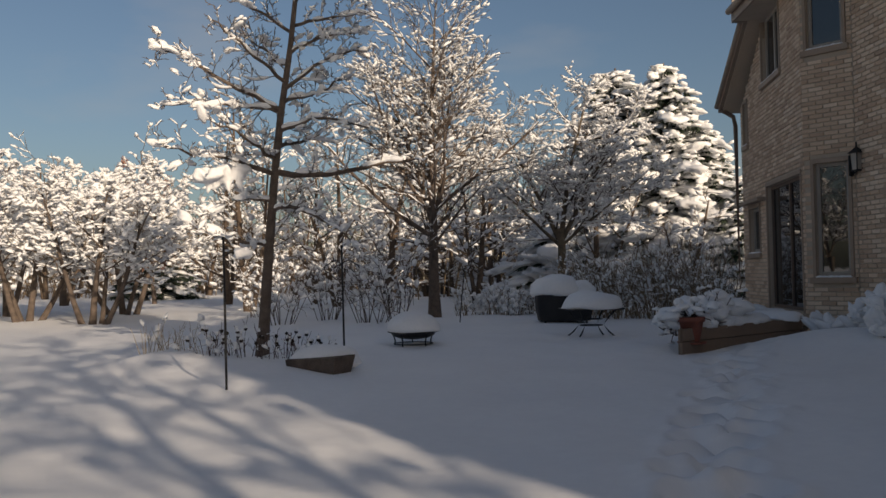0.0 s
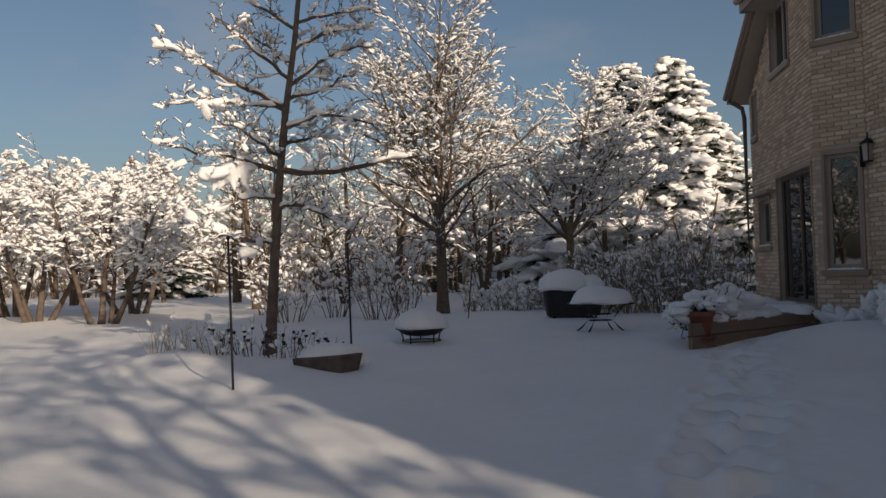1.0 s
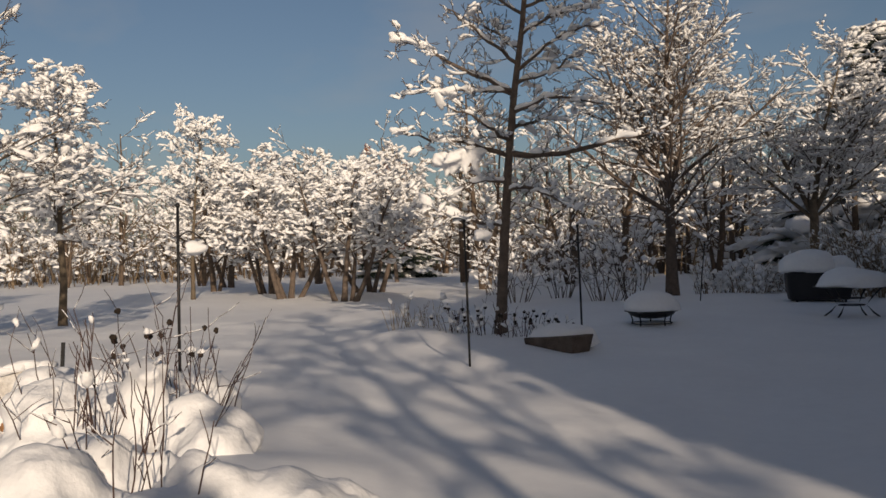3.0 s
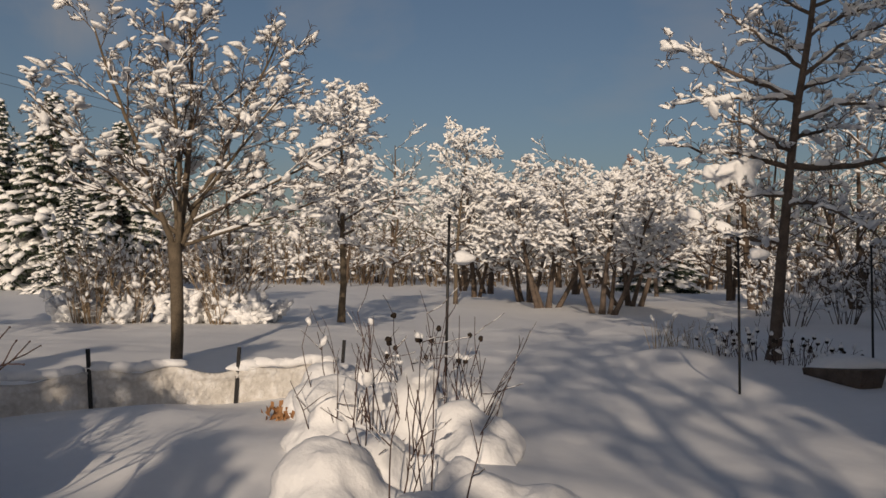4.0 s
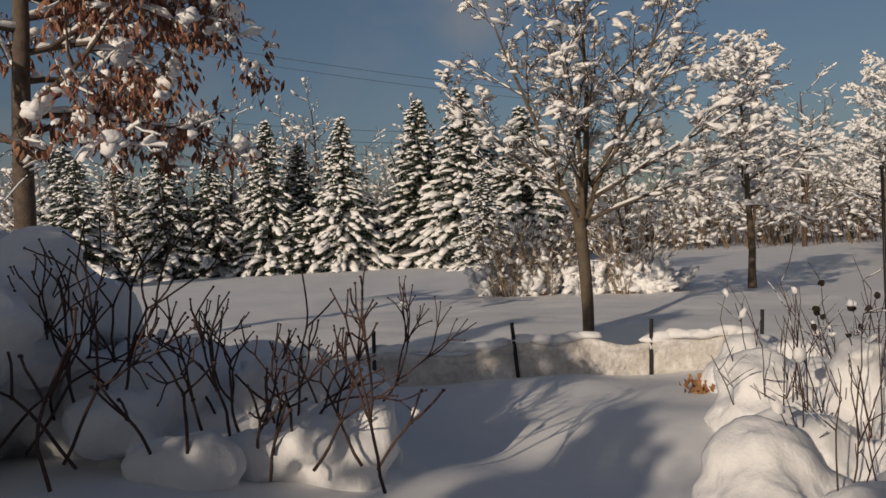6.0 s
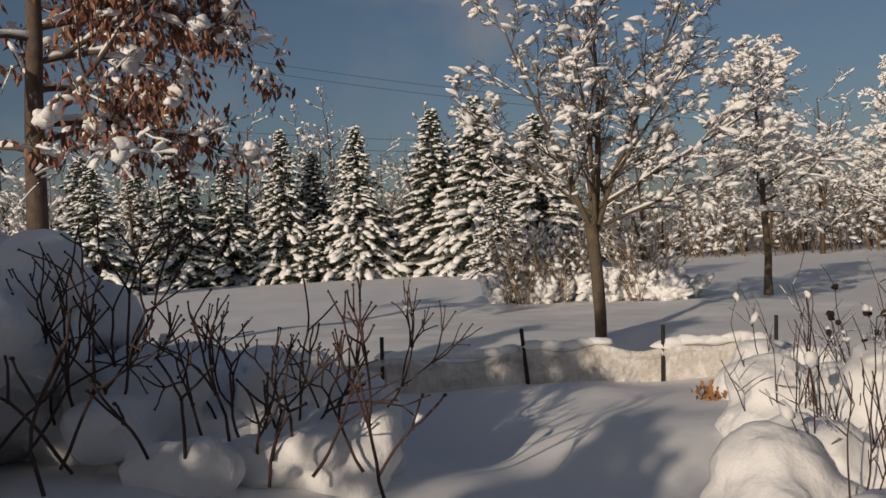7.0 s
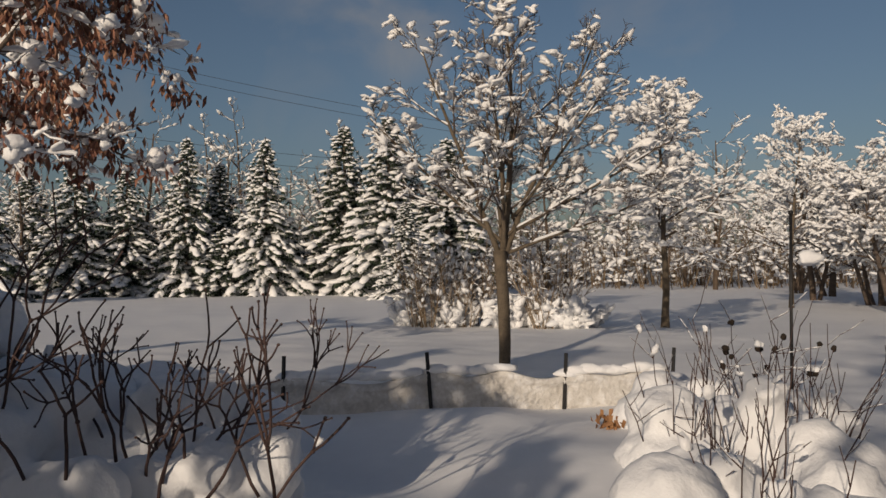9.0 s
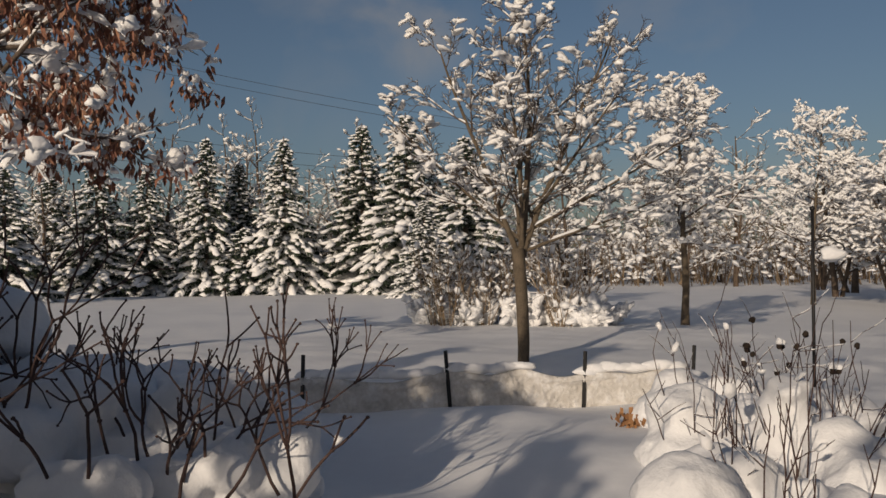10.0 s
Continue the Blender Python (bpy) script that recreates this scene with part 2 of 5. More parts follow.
def prism(mesh, outline, z0, z1):
    n = len(outline)
    v = [(x, y, z0) for x, y in outline] + [(x, y, z1) for x, y in outline]
    mesh.add(v, [(i, (i + 1) % n, n + (i + 1) % n, n + i) for i in range(n)], [(0, i + 1, i) for i in range(1, n - 1)] + [(n, n + i, n + i + 1) for i in range(1, n - 1)])


def thing(name, at, label, category, group="", kind="", m=None):
    ob = new(name)
    ob.empty_display_size = 0.2
    ob.matrix_basis = m if m is not None else pose(*at)
    return tagged(ob, label, category, group, kind)


def part(name, mesh, mat, parent=None, label="", smooth=True, bevel=0.0, kind=""):
    me = mesh if isinstance(mesh, bpy.types.Mesh) else mesh.data(name, smooth)
    if not me.materials:
        me.materials.append(mat)
    ob = new(name, me)
    if parent is not None:
        ob.parent = parent
    if label:
        ob["label"] = label
    if kind:
        ob["kind"] = kind
    if bevel:
        bv = ob.modifiers.new("bevel", "BEVEL")
        bv.width, bv.segments, bv.limit_method = bevel, 2, "ANGLE"
    return ob


def fuse(mesh, name, voxel=0.04, rounds=3, rough=0.0):
    """Melts overlapping heaps into one soft skin, and returns the mesh."""
    ob = new(name, mesh.data(name))
    rm = ob.modifiers.new("melt", "REMESH")
    rm.mode, rm.voxel_size, rm.use_smooth_shade = "VOXEL", voxel, True
    sm = ob.modifiers.new("soften", "SMOOTH")
    sm.factor, sm.iterations = 0.5, rounds
    me = bpy.data.meshes.new_from_object(ob.evaluated_get(bpy.context.evaluated_depsgraph_get()))
    bpy.data.objects.remove(ob)
    if rough:
        co = np.empty(len(me.vertices) * 3, dtype=np.float32)
        me.vertices.foreach_get("co", co)
        co = co.reshape(-1, 3)
        nr = np.empty(len(me.vertices) * 3, dtype=np.float32)
        me.vertices.foreach_get("normal", nr)
        nr = nr.reshape(-1, 3)
        d = np.array([noise.noise(Vector(c) * 3.1) + 0.5 * noise.noise(Vector(c) * 8.3) + 0.25 * noise.noise(Vector(c) * 19.0) for c in co.tolist()])
        co += nr * (d * rough)[:, None]
        me.vertices.foreach_set("co", co.ravel())
        me.update()
    me.polygons.foreach_set("use_smooth", np.ones(len(me.polygons), dtype=bool))
    return me


# ground
def bump_at(x, y, cx, cy, r, h):
    return h * np.exp(-((x - cx) ** 2 + (y - cy) ** 2) / (r * r))


TRAIL = np.array([(0.75, 2.2), (1.56, 4.15), (2.32, 6.03), (3.1, 8.2), (3.75, 9.9), (4.3, 10.9)])


def trail_prints():
    rng = np.random.default_rng(5)
    prints = []
    for i in range(len(TRAIL) - 1):
        a, b = TRAIL[i], TRAIL[i + 1]
        d = (b - a) / np.linalg.norm(b - a)
        side = np.array((-d[1], d[0]))
        for k in np.arange(0, np.linalg.norm(b - a), 0.27):
            prints.append(a + d * (k + rng.normal(0, 0.08)) + side * (0.15 * (1 if len(prints) % 2 else -1) + rng.normal(0, 0.09)))
    return prints


PRINTS = trail_prints()


def ground_z(x, y):
    x, y = np.asarray(x, dtype=np.float64), np.asarray(y, dtype=np.float64)
    r = np.hypot(x, y)
    z = 0.035 * np.sin(x * 0.9 + 1.2 * np.sin(y * 0.35)) * np.sin(y * 0.7 + 0.8 * np.sin(x * 0.5)) + 0.020 * np.sin(x * 2.3 + y * 1.1) * np.sin(y * 1.9 - x * 0.7) + 0.008 * np.sin(x * 5.3 - y * 2.1 + np.sin(y * 3)) * np.sin(y * 4.7 + x * 1.9)
    z *= np.clip(1.4 - r / 60, 0, 1)
    z += 0.35 * np.sin(x * 0.013 + 1.0) * np.sin(y * 0.011 + 0.4) * np.clip((r - 60) / 200, 0, 1)
    z += bump_at(x, y, -3.1, 10.1, 0.75, 0.22) + bump_at(x, y, -2.0, 9.8, 0.8, 0.10)
    z += bump_at(x, y, -3.3, 4.1, 1.0, 0.12) + bump_at(x, y, -2.3, 3.2, 0.9, 0.08) + bump_at(x, y, -4.0, 4.9, 0.6, 0.08)
    z += bump_at(x, y, 6.2, 9.6, 1.3, 0.36) + bump_at(x, y, 5.2, 10.6, 0.9, 0.20) + bump_at(x, y, 6.1, 7.0, 1.5, 0.35)
    z += bump_at(x, y, -1.9, 3.3, 0.6, 0.12) + bump_at(x, y, -4.5, -0.2, 1.5, 0.25) + bump_at(x, y, -3.2, 0.2, 0.9, 0.18)
    z += 0.16 * np.exp(-((x + 0.75 * y - 0.2) / 1.2) ** 2) * np.exp(-((y - 4.6) / 2.0) ** 2) * 0.3
    z += bump_at(x, y, -3.9, 3.1, 0.5, 0.09) - bump_at(x, y, -3.2, 2.55, 0.4, 0.10) + bump_at(x, y, -4.9, 3.6, 0.6, 0.10) + bump_at(x, y, -3.3, 1.9, 0.45, 0.05) - bump_at(x, y, -4.3, 2.3, 0.45, 0.08)
    for k, (px, py) in enumerate(PRINTS):
        d2 = (x - px) ** 2 + (y - py) ** 2
        z += -(0.21 + 0.09 * math.sin(k * 2.7)) * np.exp(-d2 / (0.017 + 0.007 * math.sin(k * 1.3))) + 0.012 * np.sin(x * 23 + k) * np.sin(y * 19 + 2 * k) * np.exp(-d2 / 0.06) + 0.035 * np.exp(-((np.sqrt(d2) - 0.22) / 0.07) ** 2)
    return z


def build_ground():
    az = np.concatenate([np.radians(np.linspace(-34, 102, 540, endpoint=False)), np.radians(np.linspace(102, 326, 80, endpoint=False))])
    rad = np.concatenate([np.linspace(0.6, 16, 150, endpoint=False), np.geomspace(16, 2500, 75)])
    a, r = np.meshgrid(az, rad)
    x, y = -np.sin(a) * r, np.cos(a) * r
    z = np.where(r < 20, ground_z(x, y), 0)
    far = r >= 20
    z[far] = ground_z(x[far], y[far])
    n, k = len(az), len(rad)
    v = np.stack([x, y, z], -1).reshape(-1, 3)
    i, j = np.meshgrid(np.arange(k - 1), np.arange(n), indexing="ij")
    q = np.stack([i * n + j, (i + 1) * n + j, (i + 1) * n + (j + 1) % n, i * n + (j + 1) % n], -1).reshape(-1, 4)[:, ::-1]
    g = Mesh()
    g.add(np.concatenate([v, [(0, 0, 0.0)]]), q, [(k * n, (m + 1) % n, m) for m in range(n)][:: 1])
    return tagged(part("ground", g, SNOW_GROUND), "deep fresh snow covering the garden and lawn, with a trodden trail", "snow", kind="structure")


build_ground()


def gz(x, y):
    return float(ground_z(np.array([x]), np.array([y]))[0])


# trees
def bend(rng, start, way, length, steps, wobble, lift):
    """A wandering line of points from start."""
    p, d = np.array(start, float), np.array(way, float)
    d /= np.linalg.norm(d)
    pts = [p.copy()]
    for _ in range(steps):
        d = d + rng.normal(0, wobble, 3)
        d[2] += lift
        d /= np.linalg.norm(d)
        p = p + d * (length / steps)
        pts.append(p.copy())
    return np.array(pts), d


def snow_on(mesh, rng, pts, radii, thick, cover, sides=5):
    """Snow lying on the upper side of one branch, in broken lengths of uneven thickness."""
    run_len = np.concatenate([[0], np.cumsum(np.linalg.norm(np.diff(pts, axis=0), axis=1))])
    n = int(np.clip(run_len[-1] / (thick * (1.7 if sides > 4 else 3.0)), 4, 36))
    at = np.linspace(0, run_len[-1], n)
    line = np.stack([np.interp(at, run_len, pts[:, k]) for k in range(3)], 1)
    rad = np.interp(at, run_len, radii)
    tan = np.gradient(line, axis=0)
    tan /= np.linalg.norm(tan, axis=1)[:, None] + 1e-9
    p = rng.uniform(0, 6.28, 3)
    wave = 0.5 + 0.28 * np.sin(at * 0.55 / thick + p[0]) + 0.22 * np.sin(at * 0.21 / thick + p[1])
    lies = (wave > 1.02 - 1.05 * cover) & (np.abs(tan[:, 2]) < 0.86)
    run = []
    for i in range(n):
        if lies[i]:
            run.append(i)
        if (not lies[i] or i == n - 1) and run:
            if len(run) > 1:
                s = np.array(run)
                t = thick * (0.35 + 0.75 * wave[s] + rng.uniform(-0.12, 0.12, len(s))) * np.clip(1.15 - np.abs(tan[s, 2]), 0.3, 1)
                t[0] *= 0.55
                t[-1] *= 0.55
                c = line[s].copy()
                c[:, 2] += rad[s] * 0.7 + t * 0.5
                tube(mesh, c, t + rad[s] * 0.4, sides, 0.9)
            run = []


def frame_of(d):
    d = d / (np.linalg.norm(d) + 1e-9)
    ref = np.array((0, 0, 1.0)) if abs(d[2]) < 0.9 else np.array((1.0, 0, 0))
    u = np.cross(d, ref)
    u /= np.linalg.norm(u)
    return d, u, np.cross(u, d)


def sprout(rng, wood, twig, snow, pts, radii, level, spec):
    """Side branches of one branch, and theirs in turn."""
    if level > spec["levels"]:
        return
    count, first, share, angle, lift, wob = spec["level"][level - 1]
    total = np.linalg.norm(pts[-1] - pts[0])
    n = len(pts)
    spin = rng.uniform(0, 6.28)
    for i in range(count):
        f = first + (1 - first) * (i + rng.uniform(0.1, 0.9)) / count
        k = min(int(f * (n - 1)), n - 2)
        w = f * (n - 1) - k
        p = pts[k] * (1 - w) + pts[k + 1] * w
        r0 = radii[k] * (1 - w) + radii[k + 1] * w
        d, u, v = frame_of(pts[k + 1] - pts[k])
        spin += 2.4 + rng.normal(0, 0.5)
        ang = radians(angle) * rng.uniform(0.7, 1.25)
        way = d * math.cos(ang) + (u * math.cos(spin) + v * math.sin(spin)) * math.sin(ang)
        if level >= 2:
            way[2] = way[2] * 0.8 + spec.get("up", 0.05)
        length = total * share * rng.uniform(0.65, 1.2) * (1.15 - 0.65 * f if level < 3 else 1.0)
        steps = (7, 5, 3, 2)[min(level - 1, 3)]
        q, _ = bend(rng, p, way, length, steps, wob, lift)
        r = max(min(r0 * 0.6, length * 0.017), spec["tip"])
        rr = np.linspace(r, max(spec["tip"] * 0.7, r * 0.3), len(q))
        tube(wood if level < 3 else twig, q, rr, (6, 4, 3, 3)[min(level - 1, 3)])
        if level < 4:
            snow_on(snow, rng, q, rr, spec["snow"] * (1.3, 1.0, 0.75)[level - 1], spec["cover"], 5 if level < 3 else 4)
        if level >= 2 and abs(q[-1][2] - q[0][2]) < 0.7 * length and rng.random() < spec["clump"]:
            for _ in range(spec.get("heaps", 1)):
                s = spec["lump"] * rng.uniform(0.35, 1.3) * (1.3 if level == 2 else 1.0)
                k2 = rng.integers(1, len(q))
                lump(snow, rng, q[k2] + (0, 0, s * 0.15), (s * rng.uniform(1.0, 1.9), s * 0.75, s * 0.62), spec.get("ball", 0), 0.4, 0.5, along=q[k2] - q[k2 - 1])
        if level >= 2 and "tips" in spec:
            spec["tips"].extend(q[1:])
        sprout(rng, wood, twig, snow, q, rr, level + 1, spec)


def tree(name, at, seed, spec, label, category="tree", group="", barks=(BARK, TWIG), build_only=False):
    rng = np.random.default_rng(seed)
    trunk, wood, twig, snow = Mesh(), Mesh(), Mesh(), Mesh()
    for stem in spec["stems"]:
        base, way, height, r0, r1 = stem
        pts, _ = bend(rng, base if len(base) == 3 else (*base, -0.15), way, height, 10, spec.get("trunk_wobble", 0.035), 0.01)
        rr = np.linspace(r0, r1, len(pts))
        if len(base) == 2:
            rr[0] *= 1.25
        tube(trunk, pts, rr, 10)
        snow_on(snow, rng, pts, rr, spec["snow"] * 1.5, 0.7, 6)
        if r1 < 0.08:
            sprout(rng, wood, twig, snow, pts, rr, 1, spec)
    root = thing(name, at, label, category, group)
    part("trunk", trunk, barks[0], root)
    part("branchwork", wood, BARK, root)
    part("twig_mass", twig, barks[1], root, kind="stuff")
    part("snow_cover", snow, SNOW, root, "clumped white snow", kind="stuff")
    return root


def limb_tree(at, seed, stem, limbs, spec, label, heaps, barks=(BARK, TWIG)):
    """A tree with a single stem and limbs given one by one: height, reach in x, y and z, thickness, sag."""
    rng = np.random.default_rng(seed)
    trunk, wood, twig, snow, clump = Mesh(), Mesh(), Mesh(), Mesh(), Mesh()
    way, height, r0, r1 = stem
    pts, _ = bend(rng, (0, 0, -0.15), way, height, 14, 0.03, 0.01)
    rr = r0 + (r1 - r0) * np.linspace(0, 1, len(pts)) ** 0.8
    rr[0] *= 1.25
    tube(trunk, pts, rr, 12)
    snow_on(snow, rng, pts, rr, spec["snow"], 0.4)
    for z, dx, dy, dz, r, sag in limbs:
        k = np.array([np.interp(z, pts[:, 2], pts[:, a]) for a in range(3)])
        reach = np.array((dx, dy, dz))
        f = np.linspace(0, 1, 11)[:, None]
        q = k + reach * f + np.array((0, 0, 1.0)) * sag * 4 * f * (1 - f)
        q[1:] += np.cumsum(rng.normal(0, 0.034, (10, 3)), 0) * np.linalg.norm(reach) * 0.5
        lr = np.linspace(r * 1.2, 0.010, 11)
        tube(wood, q, lr, 7)
        snow_on(snow, rng, q, lr, spec["snow"] * 1.35, spec["cover"], 6)
        sprout(rng, wood, twig, snow, q, lr, 2, spec)
        if dx < -0.9:
            for k in rng.choice(np.arange(4, 11), 3, replace=False):
                size = rng.uniform(0.07, 0.12)
                lump(clump, rng, q[k] + (0, 0, size * 0.25), (size * 1.7, size * 0.8, size * 0.7), 2, 0.3, 0.8, along=q[k] - q[k - 1])
    for x, y, z, size, n in heaps:
        for _ in range(n):
            c = np.array((x, y, z)) + rng.normal(0, size * 0.55, 3) * (1.2, 0.6, 0.35)
            lump(clump, rng, c, (size * rng.uniform(0.5, 0.95), size * 0.45, size * rng.uniform(0.3, 0.5)), 2, 0.3, 0.8, along=(1, rng.normal(0, 0.3), rng.normal(0, 0.35)))
        if n > 4:
            for k in range(4):
                c = np.array((x + size * (k - 1.5) * 0.75, y, z))
                tube(clump, [c, c + (rng.normal(0, 0.04), 0, -size * 0.55), c + (rng.normal(0, 0.07), 0, -size * rng.uniform(0.9, 1.5))], [size * 0.30, size * 0.25, size * 0.08], 8, cap=True)
    root = thing("bare_tree", at, label, "tree")
    part("trunk", trunk, barks[0], root)
    part("branchwork", wood, barks[0], root)
    part("twig_mass", twig, barks[1], root, kind="stuff")
    part("snow_cover", snow, SNOW, root, "ridges of white snow along the limbs", kind="stuff")
    part("snow_clump", fuse(clump, "snow_clump", 0.025, 3, 0.02), SNOW, root, "large sagging lumps of snow", kind="stuff")
    return root


YARD = dict(levels=4, tip=0.005, snow=0.045, cover=0.75, clump=0.5, lump=0.07, up=0.05, heaps=1, ball=0,
            level=[(15, 0.32, 0.34, 68, 0.03, 0.13), (6, 0.22, 0.42, 48, 0.02, 0.16), (4, 0.25, 0.45, 42, 0.03, 0.16), (2, 0.3, 0.5, 38, 0.02, 0.15)])


def spec_of(base, **changes):
    s = dict(base)
    s.update(changes)
    return s


# young shade tree beside the planter
lim = [(1.55, -1.15, -0.3, 0.35, 0.026, -0.10), (2.05, 1.15, -0.4, -0.45, 0.026, 0.16), (2.1, 0.75, 0.7, -0.2, 0.026, 0.12), (2.2, -0.95, -0.2, -0.22, 0.024, 0.08), (2.62, 2.55, -0.35, 0.42, 0.042, -0.06), (2.58, -1.65, -0.25, 0.22, 0.034, 0.05),
       (2.8, -0.6, -1.3, 0.4, 0.028, 0.0), (2.95, 0.5, 1.4, 0.5, 0.028, 0.0), (3.2, 1.35, -0.1, -0.08, 0.028, 0.10), (3.45, -1.6, -0.1, 0.05, 0.022, 0.05), (3.5, -1.75, -0.3, 0.95, 0.032, 0.12), (3.6, 0.95, 0.9, 0.5, 0.026, 0.0), (3.8, 1.2, 0.1, 0.55, 0.026, 0.10),
       (3.9, -0.7, -1.0, 0.6, 0.024, 0.0), (4.15, -0.9, 0.7, 0.6, 0.022, 0.0), (4.3, 1.05, -0.2, 0.2, 0.022, 0.10), (4.6, -1.2, -0.2, 0.55, 0.022, 0.05), (4.7, 1.2, 0.1, 0.15, 0.022, 0.06), (5.0, 0.3, -0.9, 0.5, 0.02, 0.0), (5.3, -0.9, 0.2, 0.5, 0.02, 0.0), (5.6, 0.8, 0.2, 0.5, 0.02, 0.0)]
limb_tree((-2.33, 11.63, 0), 19, ((0.085, 0, 1), 7.2, 0.092, 0.018), lim,
          spec_of(YARD, snow=0.030, cover=0.62, clump=0.10, lump=0.06, ball=1, tip=0.006, up=0.16,
                  level=[(1, 0.3, 0.35, 70, 0.02, 0.14), (14, 0.08, 0.30, 58, 0.05, 0.20), (4, 0.2, 0.42, 50, 0.04, 0.22), (2, 0.2, 0.5, 40, 0.02, 0.2)]),
          "young bare tree with dark bark, snow along every limb", ((-0.45, -0.15, 2.55, 0.21, 8),))

# tree behind the netting, lit by the sun
tree("bare_tree", (-8.16, 6.44, 0), 24, spec_of(YARD, stems=[((0, 0), (0.005, 0, 1), 1.6, 0.072, 0.081), ((0, 0, 1.42), (0.04, 0.06, 1), 3.3, 0.048, 0.009), ((0, 0, 1.30), (0.20, 0.28, 1), 3.1, 0.040, 0.009), ((0, 0, 1.25), (-0.22, -0.30, 1), 3.0, 0.040, 0.009),
     ((0.03, 0, 1.48), (0.30, -0.24, 1), 2.7, 0.030, 0.009), ((-0.03, 0, 1.55), (-0.28, 0.22, 1), 2.6, 0.030, 0.009), ((0.04, 0.05, 1.65), (0.50, 0.74, 0.58), 2.5, 0.030, 0.009), ((0, 0, 1.55), (-0.42, -0.62, 0.68), 2.3, 0.026, 0.009), ((0.06, 0.1, 1.85), (0.62, 0.40, 0.75), 2.0, 0.026, 0.009), ((0, 0, 1.4), (0.52, 0.80, 0.30), 2.2, 0.028, 0.009)], trunk_wobble=0.035, snow=0.017, cover=0.58, clump=0.12, lump=0.055, heaps=1, ball=1, tip=0.0045,
     level=[(9, 0.12, 0.40, 42, 0.03, 0.09), (7, 0.12, 0.42, 40, 0.02, 0.14), (4, 0.15, 0.48, 42, 0.02, 0.18), (3, 0.3, 0.6, 38, 0.03, 0.2)]),
     "bare tree heavily laden with sunlit snow", "tree", barks=(BARK_TAN, TWIG))

# slender tree farther out on the lawn
slender = tree("bare_tree", (-11.33, 13.14, 0), 37, spec_of(YARD, stems=[((0, 0), (0.01, 0, 1), 4.9, 0.085, 0.012)], snow=0.028, cover=0.62, clump=0.35, lump=0.06, heaps=2,
     level=[(32, 0.36, 0.37, 72, 0.0, 0.10), (9, 0.12, 0.42, 45, -0.01, 0.14), (5, 0.15, 0.45, 42, -0.02, 0.16), (2, 0.3, 0.5, 38, 0.0, 0.15)]),
     "slender lawn tree with snow packed on its branches", "tree", barks=(BARK_TAN, TWIG))

farther = copy_thing(slender, pose(-14.6, 22.6, 0, 0, 0, 110))
farther.scale = (0.9, 0.9, 1.2)

# trees behind the fire pit: one tall and pointed, one wide
tree("bare_tree", (0.05, 20.9, 0), 41, spec_of(YARD, stems=[((0, 0), (0.015, 0, 1), 8.2, 0.16, 0.012), ((0, 0, 2.3), (0.22, 0.1, 1), 4.6, 0.06, 0.010), ((0, 0, 2.2), (-0.24, 0.05, 1), 4.4, 0.06, 0.010)],
     snow=0.030, clump=0.25, lump=0.06, cover=0.55, tip=0.0055, trunk_wobble=0.02,
     level=[(36, 0.19, 0.42, 54, 0.025, 0.07), (9, 0.10, 0.44, 42, 0.05, 0.11), (5, 0.1, 0.46, 38, 0.05, 0.14), (1, 0.2, 0.6, 32, 0.03, 0.15)]),
     "tall pointed bare tree, dense snow-lined twigs", "tree")
tree("bare_tree", (3.9, 25.0, 0), 43, spec_of(YARD, stems=[((0, 0), (0.02, 0, 1), 2.6, 0.15, 0.11), ((0, 0, 2.1), (0.1, 0, 1), 4.9, 0.09, 0.010), ((0, 0, 2.0), (-0.40, 0.0, 1), 4.5, 0.08, 0.010), ((0, 0, 2.0), (0.40, -0.16, 1), 4.6, 0.08, 0.010), ((0, 0, 1.9), (0.9, -0.2, 0.7), 3.9, 0.06, 0.010), ((0, 0, 1.9), (-0.9, -0.3, 0.7), 3.7, 0.06, 0.010)],
     snow=0.036, clump=0.4, lump=0.065, cover=0.7, tip=0.0055,
     level=[(13, 0.06, 0.46, 52, 0.02, 0.08), (10, 0.10, 0.44, 44, 0.02, 0.12), (6, 0.1, 0.48, 40, 0.02, 0.15), (1, 0.2, 0.6, 35, 0.02, 0.15)]),
     "wide bare tree with snow on fine drooping branches", "tree", barks=(BARK_TAN, TWIG))

# crab apples on the lawn
CRAB = spec_of(YARD, snow=0.036, clump=0.42, lump=0.07, heaps=2, cover=0.5, tip=0.006,
     stems=[((0, 0), (0.12, 0, 1), 3.7, 0.09, 0.015), ((-0.25, 0.1), (-0.35, 0.1, 1), 3.7, 0.08, 0.015), ((0.3, 0), (0.55, -0.1, 1), 3.4, 0.08, 0.015), ((0.1, 0.3), (0.05, 0.45, 1), 3.5, 0.07, 0.015)],
     level=[(12, 0.36, 0.50, 58, 0.015, 0.12), (8, 0.1, 0.45, 50, 0.0, 0.15), (5, 0.15, 0.45, 44, 0.0, 0.18), (2, 0.3, 0.6, 38, 0.0, 0.2)])
crab = tree("crab_apple_tree", (-8.6, 20.6, 0), 53, CRAB, "low many-stemmed crab apple tree, round crown of snow", "tree", "crab apple trees", barks=(BARK, TWIG_TAN))
for x, y, turn, s in ((-11.2, 22.6, 70, 1.1), (-13.9, 26.5, 160, 1.15), (-9.9, 26.0, 230, 1.2)):
    c = copy_thing(crab, pose(x, y, gz(x, y), 0, 0, turn))
    c.scale = (s, s, s)

